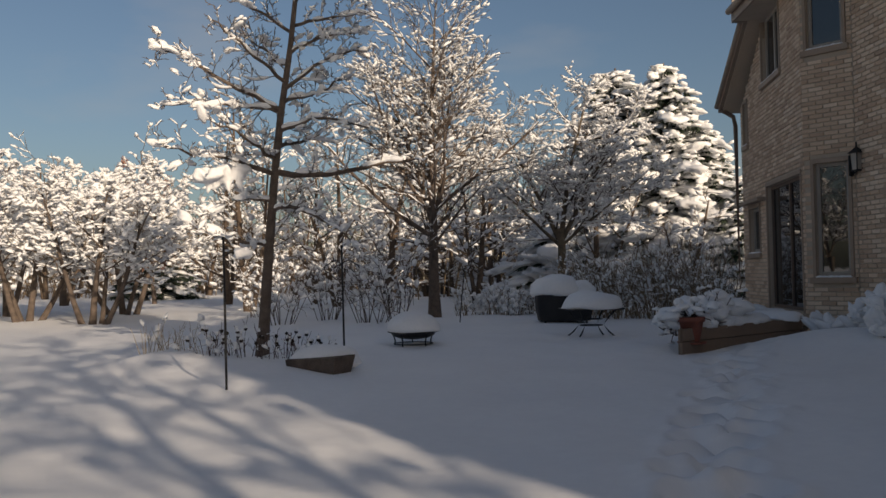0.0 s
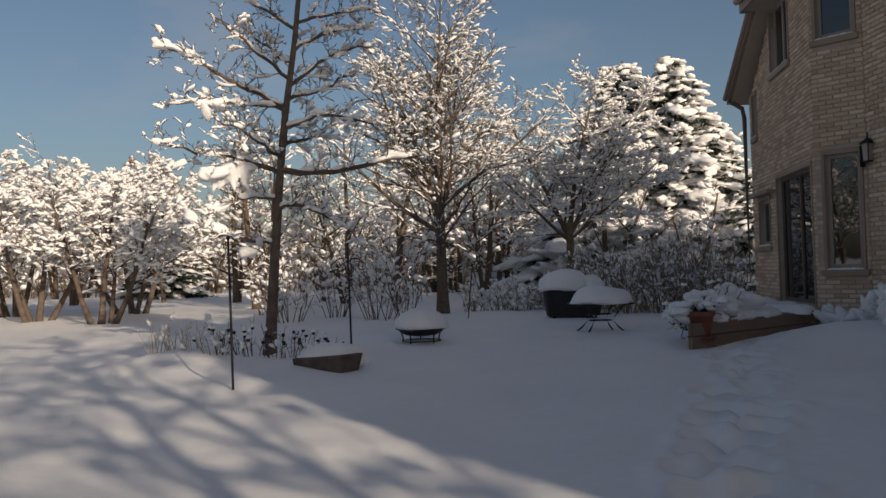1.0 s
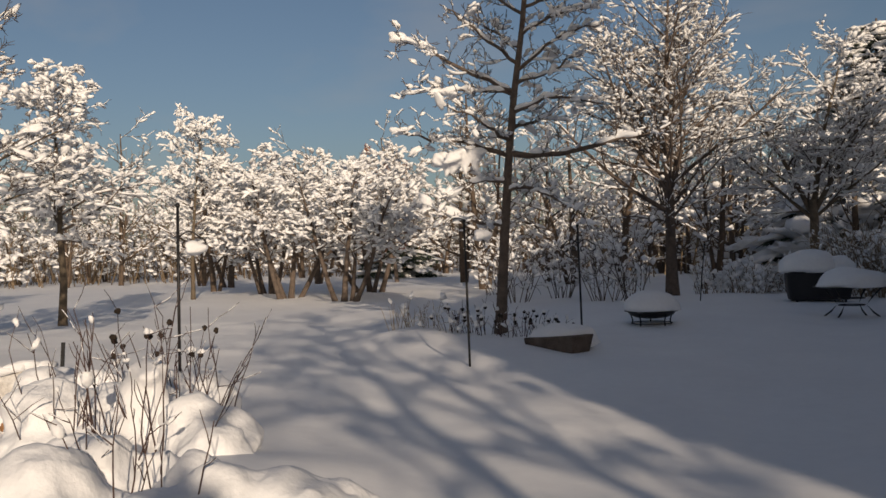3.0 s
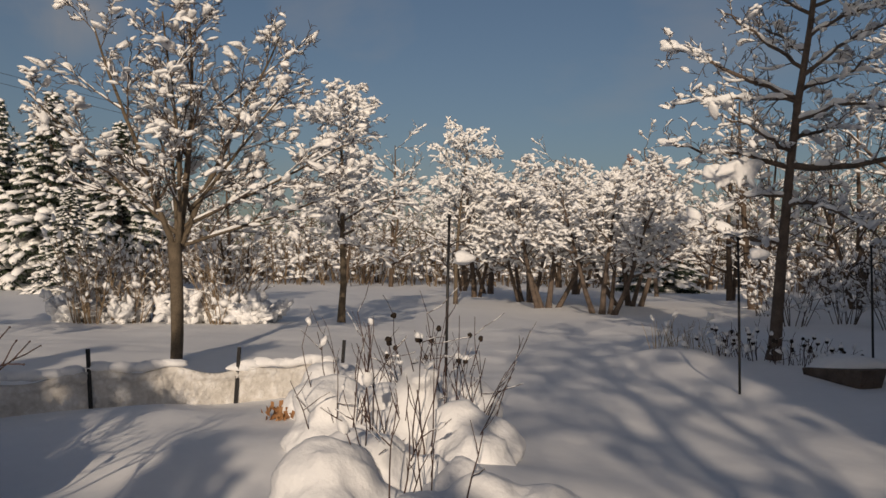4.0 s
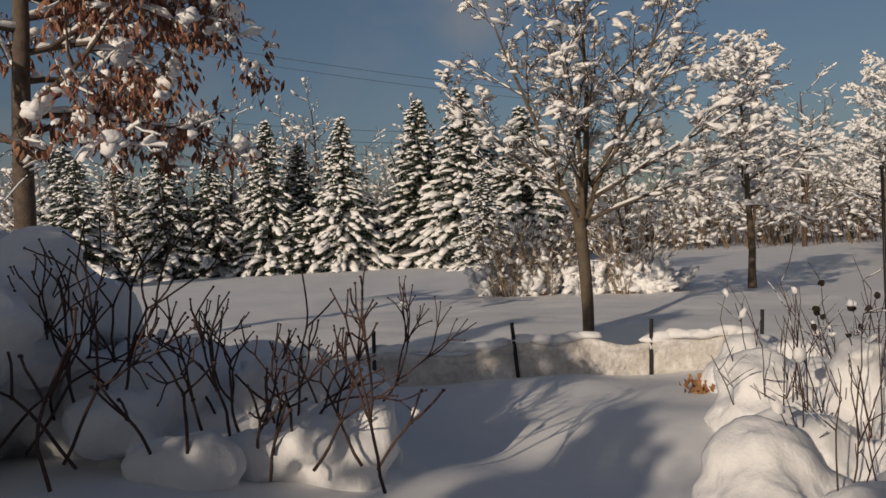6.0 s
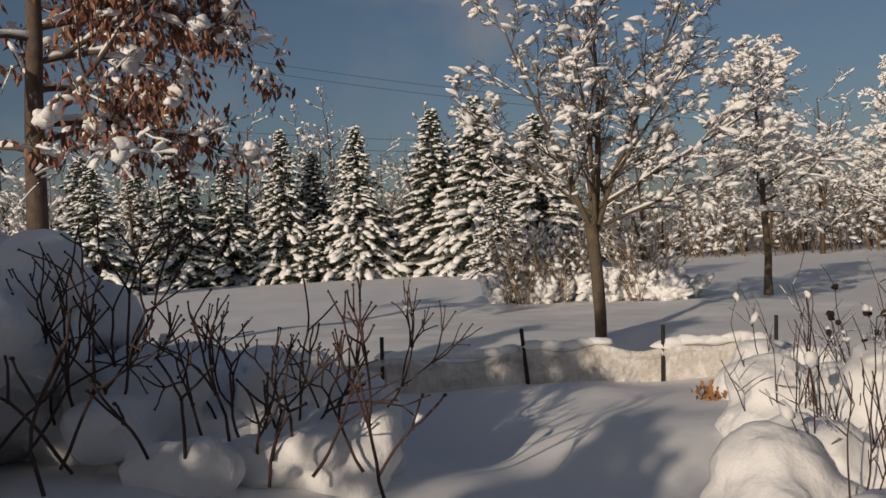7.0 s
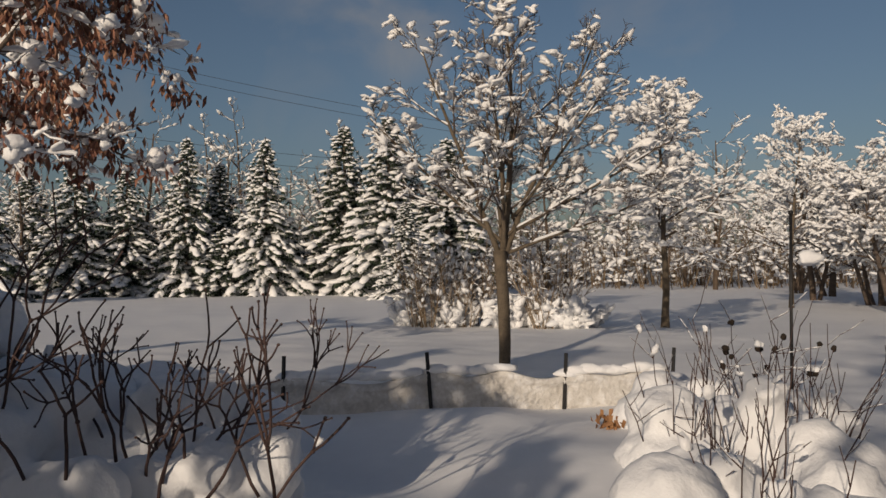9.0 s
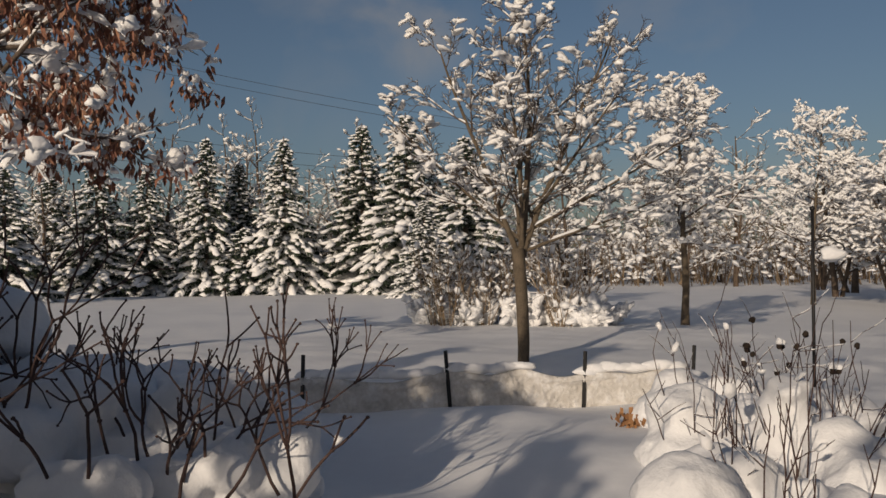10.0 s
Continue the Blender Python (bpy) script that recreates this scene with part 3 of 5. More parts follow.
# unseen bare tree by the house corner, behind the path, added for streaked shade
tree("bare_tree", (4.9, -5.4, 0), 59, spec_of(YARD, levels=3, stems=[((0, 0), (0.0, 0, 1), 6.2, 0.10, 0.02), ((0.9, -0.3), (0.05, 0, 1), 6.6, 0.09, 0.02)], snow=0.022, clump=0.35, lump=0.07, ball=0,
     level=[(17, 0.34, 0.40, 68, 0.02, 0.12), (7, 0.2, 0.42, 46, 0.02, 0.16), (4, 0.2, 0.42, 42, 0.02, 0.16)]),
     "unseen bare tree with snowy limbs beside the house, added for its shadows", "tree")


# conifers
def conifer_meshes(seed, height, radius, layers, load=0.8):
    rng = np.random.default_rng(seed)
    trunk, green, snow = Mesh(), Mesh(), Mesh()
    tube(trunk, [(0, 0, -0.2), (0, 0, height * 0.5), (0, 0, height)], [0.2, 0.11, 0.02], 7)
    total = layers * 11
    for i in range(total):
        h = 0.02 + 0.96 * ((i + rng.random()) / total) ** 1.25
        a = i * 2.399 + rng.normal(0, 0.35)
        length = (radius * (1 - h) ** 0.85 + 0.10) * rng.uniform(0.55, 1.15)
        z0 = height * h
        droop = rng.uniform(0.2, 0.6) * length * (1 - 0.6 * h)
        steps = max(2, int(length / 0.36))
        for j in range(1, steps + 1):
            f = j / steps
            if f < 0.3 and h < 0.7:
                continue
            c = np.array((math.cos(a) * length * f, math.sin(a) * length * f, z0 + 0.10 * length * f - droop * f * f))
            w = (0.24 + 0.11 * length * (1 - 0.4 * f)) * rng.uniform(0.6, 1.2) * (0.5 + 0.5 * (1 - h)) * (0.7 + 0.4 * load)
            m = 16
            ang = rng.uniform(0, 6.28, m)
            rad_ = w * rng.uniform(0.6, 1.5, m)
            tips = c + np.stack([np.cos(ang) * rad_, np.sin(ang) * rad_, -rng.uniform(0.08, 0.42, m) * (0.5 + w)], 1)
            side = np.stack([-np.sin(ang), np.cos(ang), np.zeros(m)], 1) * (w * 0.26)
            root = c + np.stack([np.cos(ang), np.sin(ang), np.zeros(m)], 1) * (w * 0.15)
            v = np.stack([root - side, root + side, tips], 1).reshape(-1, 3)
            green.add(v, None, np.arange(m * 3).reshape(-1, 3))
            if rng.random() < load:
                way = np.array((math.cos(a), math.sin(a), 0.1 - 2 * droop * f / length))
                lump(snow, rng, c + (0, 0, 0.03), (w * rng.uniform(0.7, 1.35), w * rng.uniform(0.45, 0.8), w * rng.uniform(0.28, 0.55)), 0, 0.42, 0.7, along=way)
                if load > 1:
                    lump(snow, rng, c + rng.normal(0, w * 0.35, 3) * (1, 1, 0.3) + way * w * 0.7, (w * rng.uniform(0.7, 1.1), w * rng.uniform(0.5, 0.85), w * rng.uniform(0.35, 0.6)), 1, 0.48, 0.8, along=way + rng.normal(0, 0.35, 3))
    return trunk.data("trunk"), green.data("boughs", False), snow.data("snow_load")


CONIFERS = [conifer_meshes(61, 8.6, 2.6, 26, 0.85), conifer_meshes(62, 9.2, 2.3, 27, 0.9), conifer_meshes(63, 4.2, 1.9, 13, 0.75), conifer_meshes(64, 8.8, 2.4, 28, 1.25), conifer_meshes(65, 8.8, 2.4, 27, 1.0)]


def conifer(x, y, kind, s=1.0, turn=0.0, wide=1.0):
    root = thing("spruce", (x, y, gz(x, y), 0, 0, turn), "dark green spruce with heavy snow on drooping boughs", "conifer", "spruces")
    root.scale = (s * wide * 1.15, s * wide * 1.15, s)
    for name, me, mat, label in zip(("trunk", "needle_mass", "snow_cover"), CONIFERS[kind], (BARK, NEEDLE, SNOW), ("", "dark green needles", "thick white snow")):
        part(name, me, mat, root, label, kind="" if name == "trunk" else "stuff")
    return root


for row in ((7.7, 34.2, 3, 1.10, 10, 1.5), (9.0, 31.5, 3, 1.04, 80, 1.3), (10.1, 31.0, 3, 0.78, 10, 1.4), (12.3, 35.5, 0, 0.72, 40, 1.25), (11.2, 28.5, 2, 1.0, 10, 1.3),
            (-45.5, 13.6, 1, 0.97, 20, 0.9), (-43.0, 17.2, 4, 1.0, 140, 0.9), (-42.0, 21.6, 1, 1.06, 75, 1.1), (-37.5, 21.9, 4, 1.1, 200, 1.0),
            (-35.0, 24.0, 1, 0.9, 300, 1.15), (-48.0, 11.0, 0, 0.85, 15, 1.0), (-31.0, 19.0, 4, 0.5, 60, 1.2), (-46.5, 19.5, 2, 1.1, 60, 1.2), (-44.0, 15.2, 2, 0.9, 60, 1.2),
            # the last four here stand unseen behind the camera, added to shade the foreground
            (-40.5, 3.2, 0, 0.7, 60, 1.1), (-50.0, 6.2, 1, 0.8, 60, 1.1), (-15.5, 45.0, 2, 0.9, 30, 1.4), (-48.0, 8.3, 1, 0.9, 200, 1.0), (-47.0, 16.0, 1, 0.85, 90, 1.1), (-40.0, 24.5, 0, 0.95, 10, 1.2), (-52.0, 3.5, 0, 0.95, 10, 1.1), (-0.5, -5.6, 2, 1.12, 30, 0.8), (-2.8, -5.3, 2, 0.92, 120, 0.7), (1.75, -5.9, 2, 0.74, 200, 0.85), (3.7, -6.3, 2, 0.76, 20, 0.7)):
    conifer(*row)


# woods
def wood_meshes(seed, height, spread, twiggy):
    rng = np.random.default_rng(seed)
    spec = dict(levels=3, tip=0.014, snow=0.05, cover=0.55, clump=0.55, lump=0.13, heaps=1, ball=0, up=0.1,
                stems=[((0, 0), (rng.normal(0, 0.05), 0, 1), height, 0.16, 0.03), ((0.2, 0.1), (spread * 0.35, 0.1, 1), height * 0.85, 0.11, 0.02)],
                level=[(8, 0.12, 0.48, 54, 0.04, 0.10), (5, 0.1, 0.48, 46, 0.03, 0.14), (twiggy, 0.2, 0.55, 40, 0.03, 0.16)])
    trunk, wood, twig, snow = Mesh(), Mesh(), Mesh(), Mesh()
    for base, way, h, r0, r1 in spec["stems"]:
        pts, _ = bend(rng, (*base, -0.2), way, h, 7, 0.05, 0.01)
        rr = np.linspace(r0, r1, len(pts))
        tube(trunk, pts, rr, 6)
        sprout(rng, wood, twig, snow, pts, rr, 1, spec)
    return trunk.data("trunk"), wood.data("limbs"), twig.data("twigs"), snow.data("snow_load")


WOODS = [wood_meshes(71, 6.2, 0.8, 3), wood_meshes(72, 7.4, 0.5, 3), wood_meshes(73, 4.6, 1.1, 3), wood_meshes(74, 8.6, 0.5, 3)]


def wood_tree(x, y, kind, s, turn, mats=(TWIG, TWIG, TWIG_TAN, SNOW)):
    root = thing("woodland_tree", (x, y, gz(x, y), 0, 0, turn), "frosted bare woodland tree at the lawn's edge", "tree", "woodland trees")
    root.scale = (s, s, s)
    for name, me, mat in zip(("trunk", "branchwork", "twig_mass", "snow_cover"), WOODS[kind], mats):
        part(name, me, mat, root, kind="" if name == "trunk" else "stuff")


wrng = np.random.default_rng(8)
for i in range(120):
    a = radians(-16 + 112 * (i + wrng.uniform(-0.4, 0.4)) / 120)
    r = wrng.uniform(50, 86) if math.degrees(a) > 3 else wrng.uniform(36, 56)
    if math.degrees(a) > 60:
        r += 4
    kind = int(wrng.integers(0, 4))
    wood_tree(-math.sin(a) * r, math.cos(a) * r, kind, wrng.uniform(0.8, 1.15) * (1.2 if math.degrees(a) > 58 else 1.0), wrng.uniform(0, 360))


# nearer trees that fill the view behind the garden
for x, y, k, sc, t in ((-17.5, 28.5, 1, 0.80, 15), (-6.2, 27.0, 1, 0.92, 20), (-3.4, 29.5, 0, 1.0, 130), (-5.0, 33.5, 3, 0.8, 250), (-1.6, 27.5, 2, 1.1, 70), (1.6, 31.0, 1, 0.85, 200), (5.8, 29.5, 0, 0.9, 310), (-8.6, 33.5, 3, 0.85, 40), (2.4, 36.5, 3, 0.95, 0), (8.5, 27.0, 2, 0.8, 100), (-16.5, 36.0, 0, 0.95, 60), (-20.0, 34.0, 2, 1.1, 160), (-24.0, 38.0, 1, 0.9, 210), (-50.0, 12.5, 3, 1.15, 30), (-51.0, 18.0, 1, 1.25, 130), (-47.0, 24.0, 3, 1.1, 230), (-46.0, 5.5, 0, 0.95, 300), (-43.0, 1.0, 2, 1.2, 80), (-38.0, 28.0, 1, 1.1, 190)):
    wood_tree(x, y, k, sc, t)


# thicket that closes the far edge of the lawn
def thicket():
    rng = np.random.default_rng(15)
    stems, snow = Mesh(), Mesh()
    for i in range(4200):
        a = radians(rng.uniform(-30, 100))
        deg = math.degrees(a)
        near = 36 if deg < 3 else (54 if deg < 60 else 58)
        r = near + 40 * rng.random() ** 0.8
        x, y = -math.sin(a) * r, math.cos(a) * r
        tall = rng.uniform(0.8, 3.2) if rng.random() < 0.6 else rng.uniform(3.0, 7.0)
        tip = np.array((x + rng.normal(0, tall * 0.26), y + rng.normal(0, tall * 0.26), tall))
        mid = np.array((x, y, 0)) * 0.5 + tip * 0.5 + rng.normal(0, 0.08, 3)
        tube(stems, [(x, y, -0.2), mid, tip], [0.025 + tall * 0.005, 0.022, 0.010], 3)
        for _ in range(4 if tall < 3 else 8):
            f = rng.uniform(0.25, 1)
            p = np.array((x, y, 0)) * (1 - f) + tip * f
            q = p + rng.normal(0, 0.30 + tall * 0.07, 3) * (1, 1, 0.5) + (0, 0, tall * 0.07)
            tube(stems, [p, q], [0.018, 0.010], 3)
            if rng.random() < 0.6:
                s = rng.uniform(0.08, 0.26)
                lump(snow, rng, q, (s * 1.7, s, s * 0.7), 0, 0.3, 0.6, along=q - p)
    root = thing("thicket", (0, 0, 0), "far woodland undergrowth of bare stems dusted with snow", "woodland", kind="stuff")
    part("stem_mass", stems, TWIG_TAN, root, kind="stuff")
    part("snow_mass", snow, SNOW, root, kind="stuff")


thicket()


# house
def wall_frame(p, q):
    """The matrix of a wall that runs from p to q: x along it, y into it, z up; and its length."""
    p, q = np.array(p, float), np.array(q, float)
    length = float(np.linalg.norm(q - p))
    d = (q - p) / length
    inward = np.array((-d[1], d[0]))
    return Matrix(((d[0], inward[0], 0, p[0]), (d[1], inward[1], 0, p[1]), (0, 0, 1, 0), (0, 0, 0, 1))), length


C0, P1, P2, P3, P4 = (6.24, 16.4), (5.68, 12.35), (6.20, 11.8), (6.75, 5.0), (7.45, -7.1)
EAVE = 5.75
house = thing("house", (0.11, 0, 0), "two-storey tan brick house with brown trim and snow at its foot", "house")


def wall_pieces(m, length, z0, z1, holes):
    mesh = Mesh()
    us = sorted({0.0, length, *[h[0] for h in holes], *[h[1] for h in holes]})
    for u0, u1 in zip(us, us[1:]):
        zs = [z0]
        for h in sorted(holes, key=lambda k: k[2]):
            if h[0] <= u0 + 1e-6 and h[1] >= u1 - 1e-6:
                zs += [h[2], h[3]]
        zs.append(z1)
        for lo, hi in zip(zs[::2], zs[1::2]):
            if hi > lo + 0.01:
                box(mesh, (u0, 0.012, lo), (u1, 0.28, hi), m)
    return mesh


def window_in(m, u0, u1, z0, z1, sill=True, sash=(), hood=False, name="window"):
    w = thing(name, (0, 0, 0), "", "")
    for key in ("label", "category"):
        if key in w:
            del w[key]
    w.parent = house
    fr = Mesh()
    t, y0, y1 = 0.055, 0.07, 0.15
    for lo, hi in (((u0, y0, z0), (u0 + t, y1, z1)), ((u1 - t, y0, z0), (u1, y1, z1)), ((u0 + t, y0, z1 - t), (u1 - t, y1, z1)), ((u0 + t, y0, z0), (u1 - t, y1, z0 + t))):
        box(fr, lo, hi, m)
    for f in sash:
        u = u0 + (u1 - u0) * f
        box(fr, (u - 0.03, y0, z0 + t), (u + 0.03, y1, z1 - t), m)
    part("frame", fr, FRAME if name == "window" else TRIM, w, smooth=False, bevel=0.006)
    casing = Mesh()
    for lo, hi in (((u0 - 0.05, -0.02, z0 - 0.02), (u0 - 0.002, 0.06, z1 + 0.05)), ((u1 + 0.002, -0.02, z0 - 0.02), (u1 + 0.05, 0.06, z1 + 0.05)), ((u0 - 0.05, -0.022, z1 + 0.002), (u1 + 0.05, 0.06, z1 + 0.07))):
        box(casing, lo, hi, m)
    part("casing", casing, FASCIA, w, smooth=False, bevel=0.005)
    edges = [u0 + t] + [u0 + (u1 - u0) * f for f in sash] + [u1 - t]
    for a, b in zip(edges, edges[1:]):
        pane = Mesh()
        box(pane, (a, 0.10, z0 + t), (b, 0.108, z1 - t), m)
        part("pane", pane, GLASS, w, smooth=False)
    # near-black panel paints the unlit room's shade behind the panes
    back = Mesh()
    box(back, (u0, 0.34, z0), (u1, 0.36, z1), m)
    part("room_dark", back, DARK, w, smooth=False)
    if sill:
        s = Mesh()
        box(s, (u0 - 0.09, -0.05, z0 - 0.12), (u1 + 0.09, 0.08, z0 - 0.03), m)
        part("sill", s, FASCIA, w, smooth=False, bevel=0.008)
        sn = Mesh()
        for k in range(6):
            f = (k + 0.5) / 6
            c = m @ Vector((u0 + (u1 - u0) * f, 0.0, z0 - 0.025))
            lump(sn, np.random.default_rng(k + 3), c, (0.10 * (u1 - u0) + 0.02, 0.05, 0.025), 1, 0.15, 0.4, along=(m[0][0], m[1][0]))
        part("snow_strip", sn, SNOW, w)
    if hood:
        hd = Mesh()
        box(hd, (u0 - 0.15, -0.16, z1 + 0.08), (u1 + 0.5, 0.0, z1 + 0.14), m)
        part("hood", hd, FASCIA, w, smooth=False, bevel=0.01)
    return w


BRICK_JOBS = []
for name, p, q, z1, holes in (
        ("wall_gable", C0, P1, EAVE, [(0.55, 1.35, 1.42, 2.25), (1.90, 3.92, 0.42, 2.55), (1.80, 2.95, 4.45, 5.6), (0.28, 0.58, 3.55, 4.35)]),
        ("wall_bay", P1, P2, EAVE, [(0.15, 0.64, 0.98, 2.66), (0.10, 0.62, 4.42, 5.6)]),
        ("wall_garden", P2, P3, EAVE, []),
        ("wall_back", P3, P4, EAVE, [])):
    m, length = wall_frame(p, q)
    if name == "wall_gable":
        mesh = wall_pieces(m, length, -0.3, 4.42, [h for h in holes if h[3] < 4.42])
        for u0, u1, z in ((0.45, 0.9, 4.70), (0.9, 1.35, 4.98), (1.35, 1.80, 5.26)):
            box(mesh, (u0, 0.012, 4.42), (u1, 0.28, z), m)
        box(mesh, (1.80, 0.012, 4.42), (length, 0.28, 4.45), m)
        box(mesh, (2.95, 0.012, 4.45), (length, 0.28, EAVE), m)
        box(mesh, (1.80, 0.012, 5.6), (2.95, 0.28, EAVE), m)
    else:
        mesh = wall_pieces(m, length, -0.3, z1, holes)
    ob = part(name, mesh, MORTAR, house, smooth=False)
    if name != "wall_back":
        BRICK_JOBS.append((ob, m, min(length, 3.4) if name == "wall_garden" else length, holes, name))
    if name == "wall_gable":
        window_in(m, *holes[0], hood=True)
        window_in(m, *holes[1], sill=False, sash=(0.56,), name="patio_door")
        window_in(m, *holes[2], sash=(0.5,))
        window_in(m, *holes[3])
        gable_m = m
    elif name == "wall_bay":
        window_in(m, *holes[0])
        window_in(m, *holes[1])
        bay_m = m

# upper floor plate, painted near-black like the unlit rooms
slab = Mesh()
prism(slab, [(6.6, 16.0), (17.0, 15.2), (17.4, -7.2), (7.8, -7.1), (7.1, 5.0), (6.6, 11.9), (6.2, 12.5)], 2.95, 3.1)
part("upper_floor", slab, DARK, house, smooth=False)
for name, lo, hi, at in (("wall_north", (0.3, 0, -0.3), (11.0, 0.3, 4.5), (6.25, 16.1, 0, 0, 0, -3)), ("wall_south", (0.3, 0, -0.3), (10.0, 0.3, EAVE), (7.4, -7.4, 0, 0, 0, 0)), ("wall_east", (0, 0, -0.3), (0.3, 23.2, EAVE), (17.2, -7.4, 0, 0, 0, 0))):
    wm = Mesh()
    box(wm, lo, hi, pose(*at))
    part(name, wm, MORTAR, house, smooth=False)


def slab_roof(name, low_a, low_b, high_b, high_a, thick, mat, label=""):
    """A sloping slab between four corners."""
    mesh = Mesh()
    lo = [np.array(c, float) for c in (low_a, low_b, high_b, high_a)]
    hi = [c + (0, 0, thick) for c in lo]
    mesh.add(lo + hi, [(0, 3, 2, 1), (4, 5, 6, 7), (0, 1, 5, 4), (1, 2, 6, 5), (2, 3, 7, 6), (3, 0, 4, 7)])
    return part(name, mesh, mat, house, label, smooth=False)


# chimney added out of view, tall enough to shade the young tree
chimney = Mesh()
box(chimney, (8.35, -7.0, 5.8), (9.8, -6.1, 10.4))
box(chimney, (8.25, -7.1, 10.4), (9.9, -6.0, 10.6))
part("chimney", chimney, BRICK_FIELD, house, smooth=False)

# eaves: fascia, soffit and gutter follow the wall; the far end falls as a rake
slab_roof("roof", (6.05, 14.55, EAVE + 0.24), (7.05, -7.5, EAVE + 0.24), (9.9, -7.5, 7.5), (9.9, 15.6, 7.5), 0.25, SHINGLE, "snow-covered roof")
slab_roof("roof", (18.0, 14.55, EAVE + 0.24), (18.0, -7.5, EAVE + 0.24), (9.9, -7.5, 7.5), (9.9, 15.6, 7.5), 0.25, SHINGLE, "snow-covered roof")
slab_roof("rake", (5.93, 16.8, 4.34), (5.68, 14.45, 5.70), (7.6, 14.45, 5.70), (7.6, 16.8, 4.34), 0.16, FASCIA, "tan fascia over the gable")
slab_roof("rake_soffit", (5.98, 16.72, 4.31), (5.74, 14.5, 5.62), (6.5, 14.5, 5.62), (6.5, 16.72, 4.31), 0.02, SOFFIT)
rg = Mesh()
tube(rg, [(5.91, 16.82, 4.46), (5.66, 14.42, 5.84)], 0.055, 8, cap=True)
part("gutter", rg, FASCIA, house)
line = [(5.50, 14.65), (5.34, 12.15), (5.85, 11.5), (6.40, 5.0), (7.05, -7.5)]
inner = [(6.4, 14.65), (6.2, 12.3), (6.5, 11.9), (7.0, 5.0), (7.6, -7.5)]
for k in range(4):
    a, b, c, d = line[k], line[k + 1], inner[k + 1], inner[k]
    so = Mesh()
    prism(so, [a, d, c, b], EAVE - 0.16, EAVE - 0.12)
    part("soffit", so, SOFFIT, house, smooth=False)
    fa = Mesh()
    mm, ln = wall_frame(a, b)
    box(fa, (-0.01, -0.02, EAVE - 0.18), (ln + 0.01, 0.02, EAVE + 0.08), mm)
    part("fascia", fa, FASCIA, house, smooth=False)
    gu = Mesh()
    tube(gu, [(*(mm @ Vector((0, -0.07, 0)))[:2], EAVE + 0.02), (*(mm @ Vector((ln, -0.07, 0)))[:2], EAVE + 0.02)], 0.06, 8, cap=True)
    part("gutter", gu, FASCIA, house)
end = Mesh()
mm, ln = wall_frame((6.4, 14.66), (5.50, 14.66))
box(end, (0, -0.02, EAVE - 0.18), (ln, 0.02, EAVE + 0.3), mm)
part("fascia", end, FASCIA, house, smooth=False)
spout = Mesh()
tube(spout, [(5.95, 16.72, 4.40), (6.14, 16.52, 4.2), (6.17, 16.50, 4.0), (6.17, 16.50, 0.05)], 0.045, 8)
part("downspout", spout, TRIM, house)

# coach lamp at the bay's corner
lamp = thing("wall_lamp", tuple(bay_m @ Vector((0.80, -0.10, 2.62)) + Vector((0.11, 0, 0))) + (0, 0, 20), "black metal coach lamp with glass sides on the brick", "wall lamp")
body = Mesh()
for sx in (-1, 1):
    for sy in (-1, 1):
        tube(body, [(sx * 0.045, sy * 0.045, -0.12), (sx * 0.06, sy * 0.06, 0.12)], 0.008, 5)
box(body, (-0.055, -0.055, -0.14), (0.055, 0.055, -0.12))
part("cage", body, METAL, lamp, smooth=False)
cap = Mesh()
cap.add([(-0.085, -0.085, 0.12), (0.085, -0.085, 0.12), (0.085, 0.085, 0.12), (-0.085, 0.085, 0.12), (0, 0, 0.22)], [(0, 3, 2, 1)], [(0, 1, 4), (1, 2, 4), (2, 3, 4), (3, 0, 4)])
tube(cap, [(0, 0, 0.20), (0, 0, 0.28)], 0.012, 6, cap=True)
part("cap", cap, METAL, lamp, smooth=False)
gl = Mesh()
gl.add([(-0.046, -0.046, -0.12), (0.046, -0.046, -0.12), (0.046, 0.046, -0.12), (-0.046, 0.046, -0.12), (-0.058, -0.058, 0.12), (0.058, -0.058, 0.12), (0.058, 0.058, 0.12), (-0.058, 0.058, 0.12)], [(0, 1, 5, 4), (1, 2, 6, 5), (2, 3, 7, 6), (3, 0, 4, 7)])
part("glass", gl, FRAME, lamp, "frosted pale glass", smooth=False)
arm = Mesh()
tube(arm, [(0.0, 0.10, -0.05), (0, 0.05, -0.17), (0, 0, -0.14)], 0.012, 6)
box(arm, (-0.04, 0.09, -0.2), (0.04, 0.11, 0.1))
part("bracket", arm, METAL, lamp)

# unseen rear wing of the house, behind the starting point, added to cast shade
rear = thing("house_wing", (0, 0, 0), "unseen plain brick wing under a snowy roof, added to cast shade", "house")
rw = Mesh()
box(rw, (-6.3, -14.0, -0.3), (7.0, -8.3, 2.1))
part("walls", rw, MORTAR, rear, smooth=False)
rr_ = Mesh()
rr_.add([(-6.7, -7.9, 2.1), (7.0, -7.9, 2.1), (7.0, -11.1, 3.2), (-6.7, -11.1, 3.2), (-6.7, -14.3, 2.1), (7.0, -14.3, 2.1), (-6.7, -7.9, 2.3), (7.0, -7.9, 2.3), (7.0, -11.1, 3.4), (-6.7, -11.1, 3.4), (-6.7, -14.3, 2.3), (7.0, -14.3, 2.3)],
        [(0, 3, 2, 1), (3, 4, 5, 2), (6, 7, 8, 9), (9, 8, 11, 10), (0, 1, 7, 6), (4, 10, 11, 5), (0, 6, 9, 3), (3, 9, 10, 4), (1, 2, 8, 7), (2, 5, 11, 8)])
part("roof", rr_, SHINGLE, rear, smooth=False)

